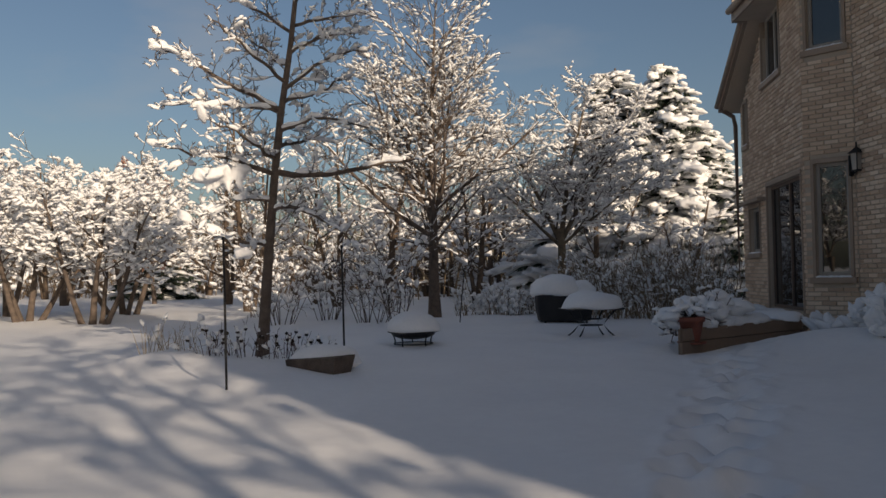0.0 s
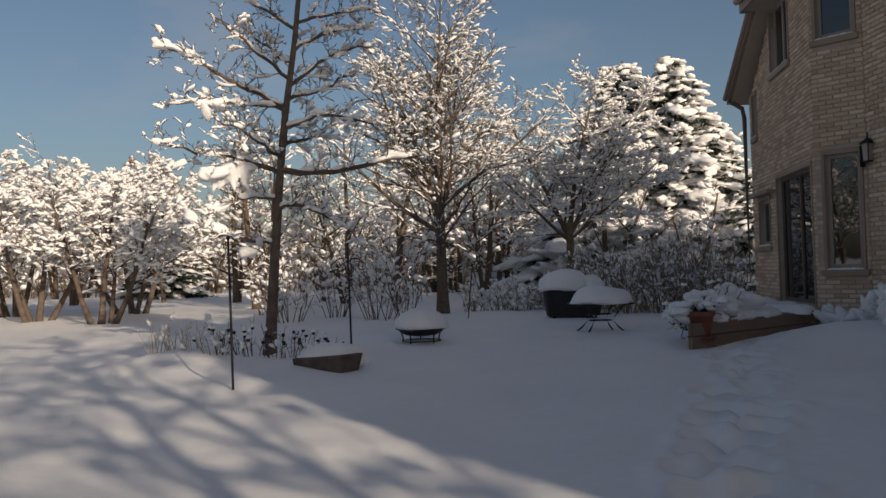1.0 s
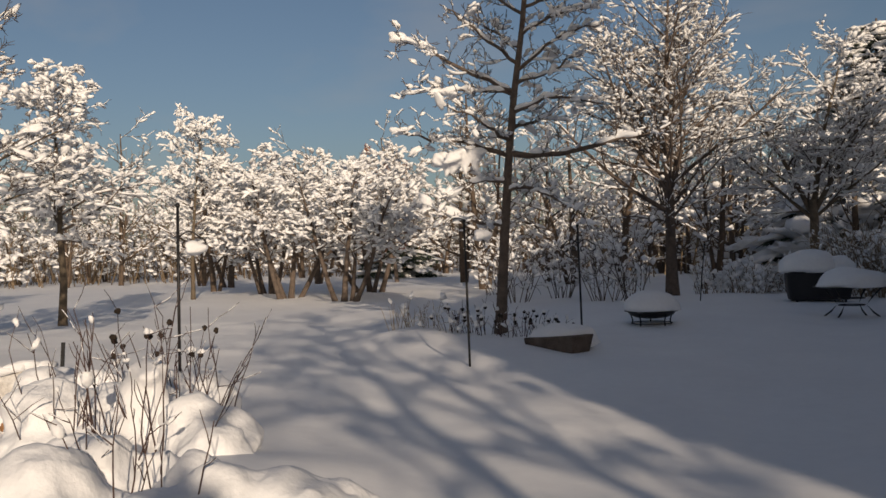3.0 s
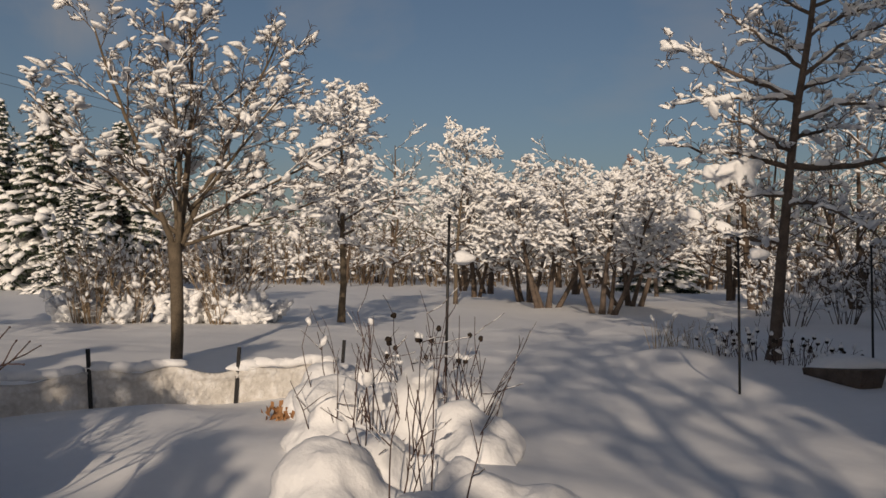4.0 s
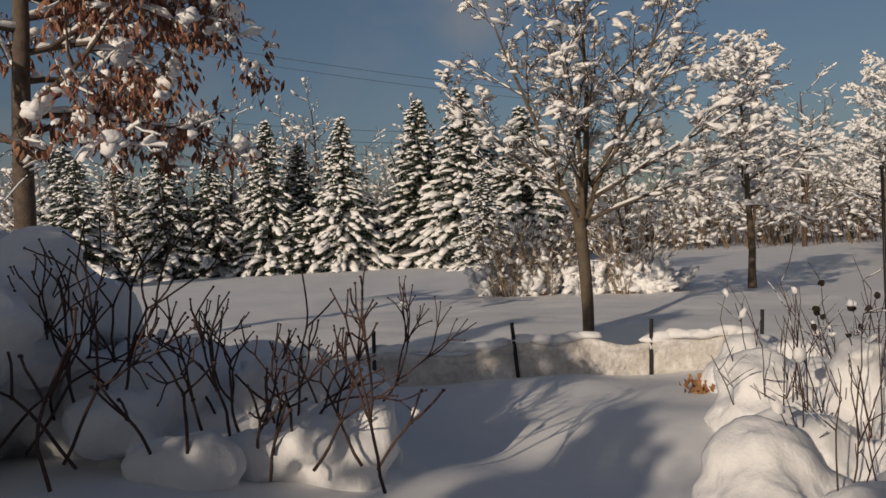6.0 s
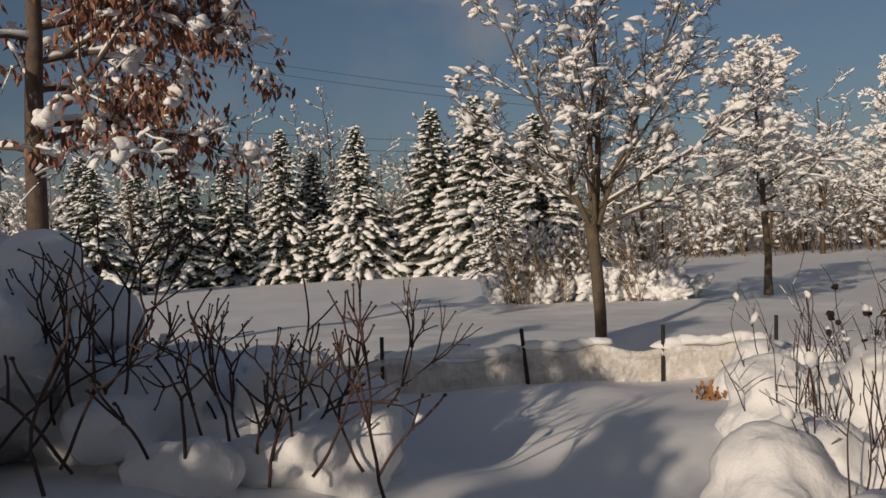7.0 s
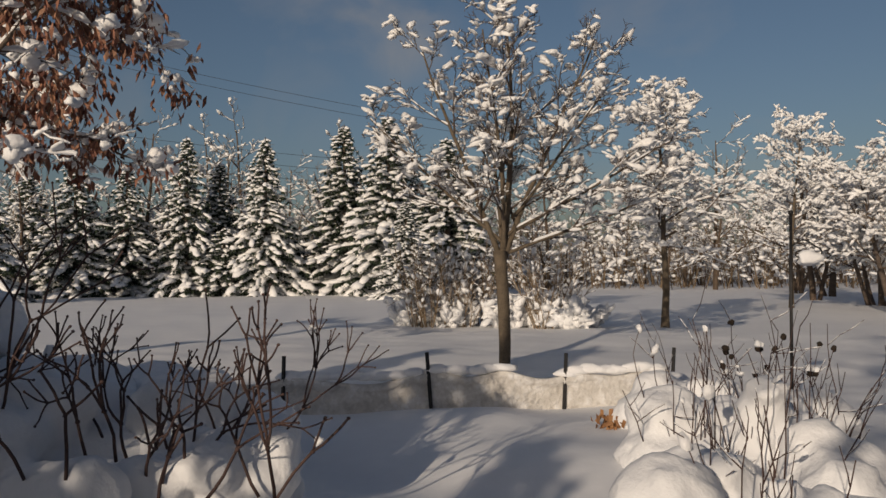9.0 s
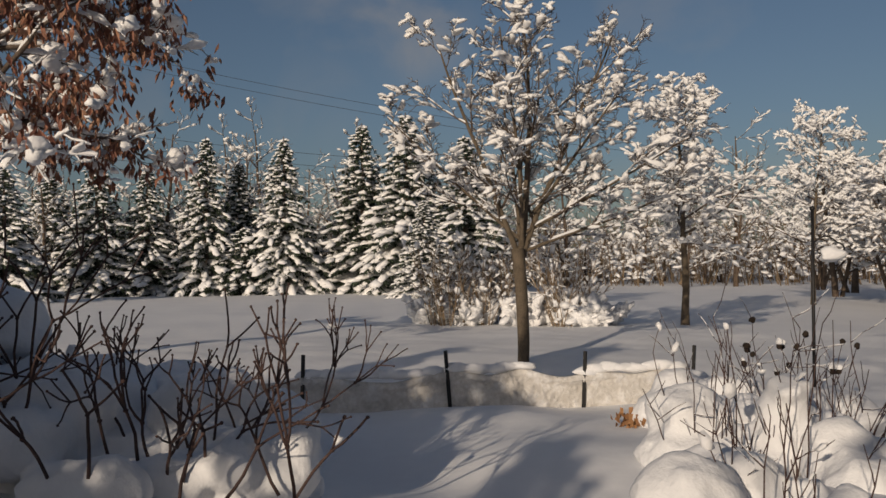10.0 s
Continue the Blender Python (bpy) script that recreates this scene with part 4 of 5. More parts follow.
# low deck by the patio door
deck = thing("deck", (0, 0, 0), "low brown wooden deck with a thick cover of snow", "deck")
DK = [(3.28, 10.42), (5.66, 12.28), (6.0, 15.5), (5.0, 15.3), (4.05, 13.0)]
core = Mesh()
prism(core, [(3.35, 10.52), (5.64, 12.33), (5.9, 15.4), (5.05, 15.2), (4.12, 13.0)], -0.2, 0.33)
part("core", core, DECK, deck, smooth=False)
mm, ln = wall_frame(DK[0], DK[1])
for k in range(3):
    bd = Mesh()
    box(bd, (0, 0.0, -0.16 + 0.17 * k), (ln, 0.03, 0.0 + 0.17 * k), mm)
    part("board", bd, DECK, deck, smooth=False, bevel=0.006)
mm2, ln2 = wall_frame(DK[4], DK[0])
for k in range(3):
    bd = Mesh()
    box(bd, (0, 0.0, -0.16 + 0.17 * k), (ln2, 0.03, 0.0 + 0.17 * k), mm2)
    part("board", bd, DECK, deck, smooth=False, bevel=0.006)
ds = Mesh()
srn = np.random.default_rng(31)
for k in range(120):
    u, v = srn.random(), srn.random()
    x = (3.5 + 2.05 * u) * (1 - v) + (4.95 + 0.85 * u) * v
    y = (10.72 + 1.6 * u) * (1 - v) + (14.9 + 0.25 * u) * v
    lump(ds, srn, (x, y, 0.33), (0.26, 0.22, 0.13), 2, 0.2, 0.2)
part("snow_blanket", fuse(ds, "snow_blanket", 0.04, 2, 0.03), SNOW, deck)


# oak with dead leaves
def oak():
    rng = np.random.default_rng(90)
    tips = []
    spec = dict(levels=3, tip=0.008, snow=0.042, cover=0.6, clump=0.3, lump=0.075, up=0.0, heaps=1, ball=1, tips=tips,
                level=[(20, 0.30, 0.36, 76, 0.005, 0.12), (8, 0.2, 0.42, 50, -0.01, 0.15), (5, 0.2, 0.45, 46, -0.03, 0.16)])
    trunk, wood, twig, snow, leaf = Mesh(), Mesh(), Mesh(), Mesh(), Mesh()
    pts, _ = bend(rng, (0, 0, -0.9), (0.02, 0.0, 1), 11.2, 12, 0.02, 0.0)
    rr = np.linspace(0.19, 0.03, len(pts))
    tube(trunk, pts, rr, 12)
    sprout(rng, wood, twig, snow, pts, rr, 1, spec)
    for z, dx, dy, dz in ((3.1, 0.5, 2.3, -0.2), (3.4, 0.3, 2.7, -0.3), (3.9, -0.9, 2.4, 0.1), (4.3, 0.7, 3.2, -0.1), (4.8, -0.5, 2.9, 0.3), (5.3, 0.1, 3.1, 0.4)):
        f = np.linspace(0, 1, 9)[:, None]
        q = np.array((0.02 * z, 0, z)) + np.array((dx, dy, dz)) * f + np.array((0, 0, 0.9)) * f * (1 - f)
        q[1:] += np.cumsum(rng.normal(0, 0.05, (8, 3)), 0)
        lr = np.linspace(0.055, 0.012, 9)
        tube(wood, q, lr, 7)
        snow_on(snow, rng, q, lr, 0.05, 0.6)
        sprout(rng, wood, twig, snow, q, lr, 2, spec)
    shape = np.array([(0, 0, 0), (-0.24, -0.05, -0.42), (0.0, 0.18, -0.55), (0.21, 0.04, -0.62), (0.05, -0.06, -1.15)])
    tri = np.array([(0, 1, 2), (0, 2, 3), (1, 4, 2), (2, 4, 3)])
    for p in tips:
        if p[2] < 2.6 + 0.4 * rng.random() or noise.noise(Vector(p) * 1.6) < -0.06:
            continue
        for _ in range(rng.integers(2, 5)):
            a, size = rng.uniform(0, 6.28), rng.uniform(0.11, 0.21)
            t1, t2 = rng.normal(0, 0.35), rng.normal(0, 0.35)
            m = np.array(Euler((t1, t2, a)).to_matrix())
            leaf.add((shape * size) @ m.T + p + rng.normal(0, 0.11, 3) - (0, 0, 0.03), None, tri)
    for k in rng.choice(len(tips), min(560, len(tips)), replace=False):
        if tips[k][2] > 2.5 and noise.noise(Vector(tips[k]) * 1.6) > -0.1:
            s = rng.choice((0.06, 0.08, 0.11, 0.15), p=(0.4, 0.3, 0.2, 0.1))
            for _ in range(2 if s < 0.1 else 5):
                t = s * rng.uniform(0.55, 1.05)
                lump(snow, rng, tips[k] + rng.normal(0, s * 0.55, 3) + (0, 0, 0.03), (t * 1.1, t * 0.95, t * 0.9), 1, 0.25, 0.9)
    root = thing("oak_tree", (-11.5, 0.25, 0.16, 0, 0, 0), "oak holding rust-brown dead leaves, capped with snow", "tree")
    root.scale = (0.86, 0.86, 0.86)
    part("trunk", trunk, BARK, root)
    part("branchwork", wood, BARK, root)
    part("twig_mass", twig, TWIG, root, kind="stuff")
    part("foliage", leaf, LEAF, root, "hanging rust-brown oak leaves", smooth=False, kind="stuff")
    part("snow_cover", snow, SNOW, root, "clumped white snow", kind="stuff")
    return root


first_oak = oak()
far_oak = copy_thing(first_oak, pose(-12.6, 36.5, 0, 0, 0, 200))
far_oak.scale = (0.6, 0.6, 0.6)
tagged(far_oak, "far oak with a crown of dull brown leaves", "tree")


# shepherd hooks
def hook_pole(x, y, top, lean, scrolls, turn, snow_at=None):
    z = gz(x, y)
    root = thing("shepherd_hook", (x, y, z, 0, 0, turn), "thin black iron shepherd hook standing in the snow", "garden hook", "shepherd hooks")
    pole = Mesh()
    tube(pole, [(0, 0, -0.2), (lean * 0.5, 0, top * 0.5), (lean, 0, top)], [0.012, 0.012, 0.011], 8, cap=True)
    b, t = BALLS[1]
    pole.add(b * 0.02 + (lean, 0, top + 0.015), None, t)
    part("pole", pole, METAL, root)
    for side, h in scrolls:
        arm = Mesh()
        pts = [(lean + side * 0.16 * k, 0, h + 0.05 * math.sin(k * 3.1)) for k in np.linspace(0, 1, 8)]
        pts += [(lean + side * (0.16 + 0.045 * math.sin(k)), 0, h - 0.045 + 0.045 * math.cos(k)) for k in np.linspace(0.4, 4.6, 9)]
        tube(arm, pts, 0.007, 6, cap=True)
        curl = [(lean + side * (0.055 + 0.04 * (1 - k / 9) * math.cos(k)), 0, h - 0.06 + 0.04 * (1 - k / 9) * math.sin(k)) for k in np.linspace(0, 7, 18)]
        tube(arm, curl, 0.006, 6, cap=True)
        part("hook_arm", arm, METAL, root)
    if snow_at:
        sx, sz, size = snow_at
        s = Mesh()
        lump(s, np.random.default_rng(int(x * 10) + 50), (lean + sx, 0, sz), (size * 1.25, size * 0.7, size * 0.7), 2, 0.2, 0.8)
        part("snow_cap", s, SNOW, root)


hook_pole(-1.81, 7.80, 1.43, -0.02, [(1, 1.26)], 0, (0.18, 1.29, 0.09))
hook_pole(-0.90, 9.60, 1.42, -0.02, [(1, 1.22), (-1, 1.22)], 0)
hook_pole(-3.58, 5.52, 1.52, 0.02, [(1, 1.28)], 35, (0.13, 1.19, 0.085))
hook_pole(0.62, 18.4, 1.20, 0.14, [(-1, 1.15)], 0)


# planter trough with its heap of snow
planter = thing("planter_box", (-1.16, 9.42, gz(-1.1, 9.4), 0, 0, -30), "weathered dark wooden planter box heaped with snow", "planter")
pm = Mesh()
pm.add([(-0.34, -0.16, -0.1), (0.30, -0.16, -0.1), (0.30, 0.16, -0.1), (-0.34, 0.16, -0.1), (-0.36, -0.2, 0.12), (0.36, -0.2, 0.17), (0.36, 0.2, 0.17), (-0.36, 0.2, 0.12)],
       [(0, 3, 2, 1), (4, 5, 6, 7), (0, 1, 5, 4), (1, 2, 6, 5), (2, 3, 7, 6), (3, 0, 4, 7)])
part("trough", pm, BARK, planter, smooth=False, bevel=0.01)
ps = Mesh()
lump(ps, np.random.default_rng(4), (-0.05, 0.16, 0.07), (0.42, 0.24, 0.22), 3, 0.08, 0.4)
part("snow_dome", ps, SNOW, planter)

# fire pit under a dome of snow
pit = thing("fire_pit", (-0.22, 13.05, gz(-0.2, 13)), "round black metal fire pit buried under a snow dome", "fire pit")
bowl = Mesh()
prof = [(0.10, 0.09), (0.24, 0.11), (0.33, 0.15), (0.37, 0.20), (0.41, 0.205), (0.41, 0.215), (0.36, 0.215)]
seg = 32
bv = [(r * math.cos(2 * math.pi * j / seg), r * math.sin(2 * math.pi * j / seg), z) for r, z in prof for j in range(seg)]
bowl.add(bv, [(i * seg + j, i * seg + (j + 1) % seg, (i + 1) * seg + (j + 1) % seg, (i + 1) * seg + j) for i in range(len(prof) - 1) for j in range(seg)], [(0, j + 1, j) for j in range(1, seg - 1)])
part("bowl", bowl, METAL, pit)
for k in range(5):
    leg = Mesh()
    a = k * 2 * math.pi / 5 + 0.4
    tube(leg, [(0.34 * math.cos(a), 0.34 * math.sin(a), 0.19), (0.30 * math.cos(a), 0.30 * math.sin(a), 0.06), (0.32 * math.cos(a), 0.32 * math.sin(a), -0.1)], 0.012, 6)
    part("leg", leg, METAL, pit)
ring = Mesh()
tube(ring, [(0.31 * math.cos(a), 0.31 * math.sin(a), 0.02) for a in np.linspace(0, 6.283, 33)], 0.008, 6)
part("foot_ring", ring, METAL, pit)
dome = Mesh()
lump(dome, np.random.default_rng(9), (0, 0, 0.24), (0.43, 0.43, 0.30), 3, 0.035, 0.25)
part("snow_dome", dome, SNOW, pit)

# covered grill
grill = thing("barbecue_grill", (2.88, 17.75, gz(2.9, 17.7), 0, 0, 4), "barbecue grill under a black cover, snow heaped on top", "grill")
gm = Mesh()
n = 8
outline = [(0.58, 0.27), (0.50, 0.32), (-0.50, 0.32), (-0.58, 0.27), (-0.60, -0.25), (-0.52, -0.31), (0.52, -0.31), (0.60, -0.25)]
rows = [(0.04, 0.90), (0.30, 0.98), (0.55, 1.0), (0.62, 0.96)]
gm.add([(x * s, y * s, z) for z, s in rows for x, y in outline], [(i * n + j, (i + 1) * n + j, (i + 1) * n + (j + 1) % n, i * n + (j + 1) % n) for i in range(3) for j in range(n)], [(24, 24 + j + 1, 24 + j) for j in range(1, n - 1)])
part("cover", gm, COVER, grill, "black fabric cover")
for x, y in ((-0.45, -0.24), (0.45, -0.24), (-0.45, 0.24), (0.45, 0.24)):
    w = Mesh()
    tube(w, [(x, y, -0.15), (x, y, 0.10)], 0.022, 7, cap=True)
    part("leg", w, METAL, grill)
rail = Mesh()
tube(rail, [(-0.45, -0.24, 0.05), (0.45, -0.24, 0.05)], 0.015, 6, cap=True)
part("lower_rail", rail, METAL, grill)
gs = Mesh()
lump(gs, np.random.default_rng(10), (-0.10, 0, 0.62), (0.58, 0.42, 0.44), 3, 0.10, 0.12)
lump(gs, np.random.default_rng(11), (0.30, 0, 0.60), (0.38, 0.38, 0.30), 3, 0.10, 0.12)
part("snow_cap", gs, SNOW, grill)

# patio table
table = thing("patio_table", (2.88, 14.45, gz(2.9, 14.4), 0, 0, 12), "black iron patio table with a thick snow cap", "table")
top = Mesh()
box(top, (-0.47, -0.40, 0.47), (0.47, 0.40, 0.495))
part("tabletop", top, METAL, table, smooth=False, bevel=0.01)
for sx in (-1, 1):
    for sy in (-1, 1):
        leg = Mesh()
        tube(leg, [(sx * 0.36, sy * 0.28, 0.48), (sx * 0.25, sy * 0.2, 0.34), (sx * 0.17, sy * 0.14, 0.20), (sx * 0.25, sy * 0.2, 0.08), (sx * 0.38, sy * 0.3, -0.05)], 0.014, 6)
        part("leg", leg, METAL, table)
for z in (0.30, 0.19):
    ring = Mesh()
    tube(ring, [(0.20 * math.cos(a), 0.16 * math.sin(a), z) for a in np.linspace(0, 6.283, 25)], 0.010, 6)
    part("stretcher", ring, METAL, table)
ts = Mesh()
lump(ts, np.random.default_rng(12), (0.0, 0, 0.50), (0.56, 0.47, 0.31), 3, 0.06, 0.12)
part("snow_cap", ts, SNOW, table)


# shrubs
def shrub(name, x, y, seed, height, spread, stems, label, mat=TWIG, snow=0.03, lump_size=0.10, group="", lumps=1.0, twigs=5, category="shrub", thick=0.011, heads=0.0):
    rng = np.random.default_rng(seed)
    root = thing(name, (x, y, gz(x, y)), label, category, group)
    wood, white, seed_mesh = Mesh(), Mesh(), Mesh()
    for _ in range(stems):
        a, lean = rng.uniform(0, 6.28), rng.uniform(0.05, 0.55)
        base = np.array((math.cos(a), math.sin(a), 0)) * spread * 0.35 * rng.random()
        way = np.array((math.cos(a) * lean, math.sin(a) * lean, 1.0)) * (spread / height if spread > height else 1, spread / height if spread > height else 1, 1)
        h = height * rng.uniform(0.6, 1.1)
        pts, _ = bend(rng, base - (0, 0, 0.1), way, h, 6, 0.08, 0.02)
        rr = np.linspace(thick, thick * 0.45, len(pts))
        tube(wood, pts, rr, 5)
        snow_on(white, rng, pts, rr, snow, 0.6)
        if heads and rng.random() < heads:
            lump(seed_mesh, rng, pts[-1], 0.022, 1, 0.2, 1.0)
            if rng.random() < 0.6:
                lump(white, rng, pts[-1] + (0, 0, 0.02), (0.03, 0.03, 0.035), 1)
        for _ in range(twigs):
            k = rng.integers(2, len(pts))
            d = pts[k] - pts[k - 1]
            d = d / np.linalg.norm(d) + rng.normal(0, 0.55, 3)
            q, _ = bend(rng, pts[k], d, h * rng.uniform(0.15, 0.4), 3, 0.12, 0.04)
            tube(wood, q, np.linspace(thick * 0.6, thick * 0.35, 4), 4)
            snow_on(white, rng, q, np.full(4, thick * 0.4), snow * 0.8, 0.7, 4)
            if rng.random() < 0.5 * lumps:
                s = lump_size * rng.uniform(0.4, 1.2)
                lump(white, rng, q[rng.integers(1, 4)], (s * 1.4, s, s * 0.75), 1 if height < 0.5 else 0, 0.32, 0.5, along=d)
    part("stem_mass", wood, mat, root, kind="stuff")
    part("snow_cover", white, SNOW, root, kind="stuff")
    if seed_mesh.n:
        part("seed_mass", seed_mesh, SEED, root, "dark dried seed heads", kind="stuff")
    return root


# many-stemmed shrubs behind the fire pit, and the low hedge
for i, (x, y, h, sp) in enumerate(((-3.5, 18.9, 1.5, 1.0), (-2.72, 21.0, 1.6, 0.9), (-1.5, 19.2, 1.7, 1.1), (-0.85, 18.6, 1.7, 1.0), (-4.8, 23.0, 1.7, 1.1))):
    shrub("bare_shrub", x, y, 110 + i, h, sp, 14, "dark bare shrub with snow caught in its crown", BARK, 0.02, 0.065, "shrubs behind the fire pit", 1.4, 11)
for i in range(10):
    x, y = 0.9 + 0.42 * i, 21.6 + 0.35 * math.sin(i * 2.1)
    shrub("low_shrub", x, y, 130 + i, 0.75, 0.9, 16, "low perennial shrub bowed under snow", TWIG_TAN, 0.024, 0.06, "low shrubs", 1.7, 9)
for i in range(18):
    x, y = 3.9 + 0.30 * (i % 9) + 0.1 * (i // 9), 20.4 - 0.36 * (i % 9) + 1.6 * (i // 9)
    shrub("tall_shrub", x, y, 150 + i, 1.5, 0.8, 16, "tall dry shrub stems lined with snow", TWIG_TAN, 0.016, 0.045, "tall dry shrubs", 1.0, 7)
# snowy bushes behind the leafless lawn tree
srng = np.random.default_rng(77)
for i in range(12):
    f = i / 11
    x, y = -15.0 + 3.3 * f + srng.normal(0, 0.2), 9.5 + 2.3 * f + srng.normal(0, 0.35)
    tall = i in (1, 3, 4, 8)
    shrub("snowy_bush", x - 0.5, y + 0.4, 180 + i, 1.65 if tall else 0.55, 1.0, 28, "bush bent low by clumps of sunlit snow", TWIG_TAN, 0.014 if tall else 0.026, 0.06 if tall else 0.11, "snowy bushes", 0.6 if tall else 2.0, 11)
# dried flowers round the young tree, grasses on the mound
for i in range(7):
    shrub("dried_flowers", -2.55 + 0.22 * i, 9.95 + 0.12 * math.sin(i * 2), 210 + i, 0.42, 0.35, 9, "dried flower stems with snow on their heads", TWIG_RED, 0.010, 0.03, "dried flowers", 0.7, 3, "plant", 0.006, 0.6)
for i in range(4):
    shrub("dry_grass", -3.35 + 0.22 * i, 10.1, 220 + i, 0.40, 0.30, 12, "tuft of pale dry grass in the snow", STRAW, 0.012, 0.04, "dry grass", 0.6, 1, "plant", 0.005)

# beds near the path: stems standing out of deep snow heaps
def bed(name, x, y, seed, lumps, label):
    rng = np.random.default_rng(seed)
    root = thing(name, (x, y, gz(x, y)), label, "snow", "snow heaps")
    m = Mesh()
    for dx, dy, dz, sx, sy, sz in lumps:
        lump(m, rng, (dx, dy, dz), (sx, sy, sz), 2, 0.16, 0.9)
    part("snow_body", fuse(m, "snow_body", 0.03, 9, 0.045), SNOW, root)


def heap(seed, domes, label="rounded heap of snow over a buried shrub"):
    """Soft domes given by place, top and radius, melted into one body."""
    x0, y0 = domes[0][0], domes[0][1]
    rng = np.random.default_rng(seed)
    bits = []
    for x, y, top, r in domes:
        z = top - gz(x0, y0)
        bits.append((x - x0, y - y0, z - 0.8 * r, r * rng.uniform(1.0, 1.2), r, r * 0.85))
        bits.append((x - x0, y - y0, (z - r) * 0.3, r * 1.45, r * 1.4, max(0.12, z * 0.42)))
    for _ in range(len(domes) * 2):
        x, y, top, r = domes[rng.integers(0, len(domes))]
        a = rng.uniform(0, 6.28)
        s = rng.uniform(0.03, 0.07)
        bits.append((x - x0 + math.cos(a) * r * 0.9, y - y0 + math.sin(a) * r * 0.9, top - gz(x0, y0) - r * 0.75, s * 1.3, s, s))
    bed("snow_heap", x0, y0, seed, bits, label)


heap(301, ((-2.15, 2.52, 0.43, 0.22), (-2.32, 2.78, 0.36, 0.16), (-2.02, 2.36, 0.30, 0.16)))
heap(302, ((-3.10, 3.66, 0.49, 0.25), (-2.95, 3.92, 0.44, 0.18), (-3.25, 4.05, 0.38, 0.20)))
heap(303, ((-2.62, 3.80, 0.50, 0.15), (-2.58, 3.78, 0.62, 0.11), (-2.72, 3.62, 0.36, 0.15)), "tall narrow clump of snow on a stalk")
heap(304, ((-2.32, 3.76, 0.42, 0.16), (-2.08, 3.64, 0.34, 0.14), (-2.20, 3.92, 0.32, 0.16)))
heap(305, ((-2.42, 3.12, 0.34, 0.17), (-2.20, 2.90, 0.43, 0.12), (-2.62, 3.20, 0.30, 0.14), (-2.05, 3.10, 0.30, 0.13)))
heap(306, ((-3.08, 4.62, 0.44, 0.20), (-3.30, 4.82, 0.36, 0.18), (-2.80, 4.52, 0.34, 0.16), (-3.05, 5.05, 0.34, 0.2)))
heap(307, ((-3.95, 4.45, 0.42, 0.22), (-3.72, 4.30, 0.34, 0.18), (-4.10, 4.75, 0.40, 0.20), (-3.75, 4.75, 0.40, 0.20)))
heap(308, ((-1.30, 2.96, 0.27, 0.26), (-1.55, 2.84, 0.27, 0.24), (-1.75, 2.62, 0.26, 0.2), (-1.80, 2.95, 0.27, 0.2)))
for i, (x, y, h, n, heads) in enumerate(((-3.35, 4.15, 0.75, 9, 0.0), (-2.85, 4.25, 0.85, 8, 0.0), (-2.5, 3.9, 0.80, 9, 0.0), (-2.6, 4.5, 0.85, 5, 0.0), (-3.9, 5.3, 0.72, 5, 1.0), (-3.35, 5.3, 0.80, 7, 0.9), (-3.75, 5.6, 0.7, 6, 0.9), (-2.95, 4.9, 0.9, 5, 0.1), (-3.0, 3.6, 0.85, 8, 0.0), (-2.7, 3.45, 0.9, 8, 0.0), (-2.35, 3.6, 0.95, 7, 0.0), (-3.3, 4.5, 0.9, 6, 0.3), (-2.6, 4.3, 1.0, 6, 0.0), (-3.6, 4.9, 0.8, 5, 0.8), (-2.45, 3.3, 0.6, 4, 0.0), (-1.75, 2.65, 0.62, 6, 0.0), (-2.0, 2.72, 0.66, 7, 0.0), (-2.3, 2.95, 0.6, 6, 0.0))):
    shrub("dried_plant", x, y, 320 + i, h * 0.92, 0.45, max(3, n * 2 // 3), "thin dry garden stems poking out of the snow", TWIG_RED, 0.006, 0.03, "dried plants", 0.3, 2, "plant", 0.005, heads)

# large shaded shrub beside the camera's way
LEFT = []
lrng = np.random.default_rng(350)
PROFILE = ((66, 0.10), (68.2, 0.48), (73, 0.74), (78, 0.72), (83, 0.84), (86.5, 1.05), (90, 1.45), (95, 1.65), (101, 1.6))
for k in range(64):
    deg = lrng.uniform(68, 100)
    d = lrng.uniform(3.5, 5.2)
    top = np.interp(deg, [p[0] for p in PROFILE], [p[1] for p in PROFILE]) * np.interp(d, [3.2, 4.3, 5.4], [0.45, 1.0, 0.8]) * lrng.uniform(0.75, 1.1)
    size = lrng.uniform(0.20, 0.36) if d > 4.1 else lrng.uniform(0.12, 0.21)
    LEFT.append((-math.sin(radians(deg)) * d, math.cos(radians(deg)) * d, max(0.0, top - size * 0.8), size * lrng.uniform(0.9, 1.3), size, size * lrng.uniform(0.7, 1.0)))
for k in range(26):
    deg, d = lrng.uniform(85, 102), lrng.uniform(4.3, 5.2)
    LEFT.append((-math.sin(radians(deg)) * d, math.cos(radians(deg)) * d, lrng.uniform(0.2, 1.2 * np.interp(deg, (85, 92), (0.35, 1.0))), 0.36, 0.34, 0.34))
for k in range(26):
    deg, d = lrng.uniform(70, 86), lrng.uniform(3.8, 4.6)
    size = lrng.uniform(0.18, 0.28)
    LEFT.append((-math.sin(radians(deg)) * d, math.cos(radians(deg)) * d, lrng.uniform(0.06, 0.30) * np.interp(deg, (69, 73), (0.3, 1.0)) * np.interp(d, (3.8, 4.2), (0.5, 1.0)), size * 1.2, size, size * 0.9))
for k, (a0, a1) in enumerate(((0, 76), (76, 86), (86, 180))):
    some = [b for b in LEFT if a0 <= math.degrees(math.atan2(-b[0], b[1])) < a1]
    bed("snow_heap", 0.0, 0.0, 341 + k, some, "deep snow piled over a wide shaded shrub")


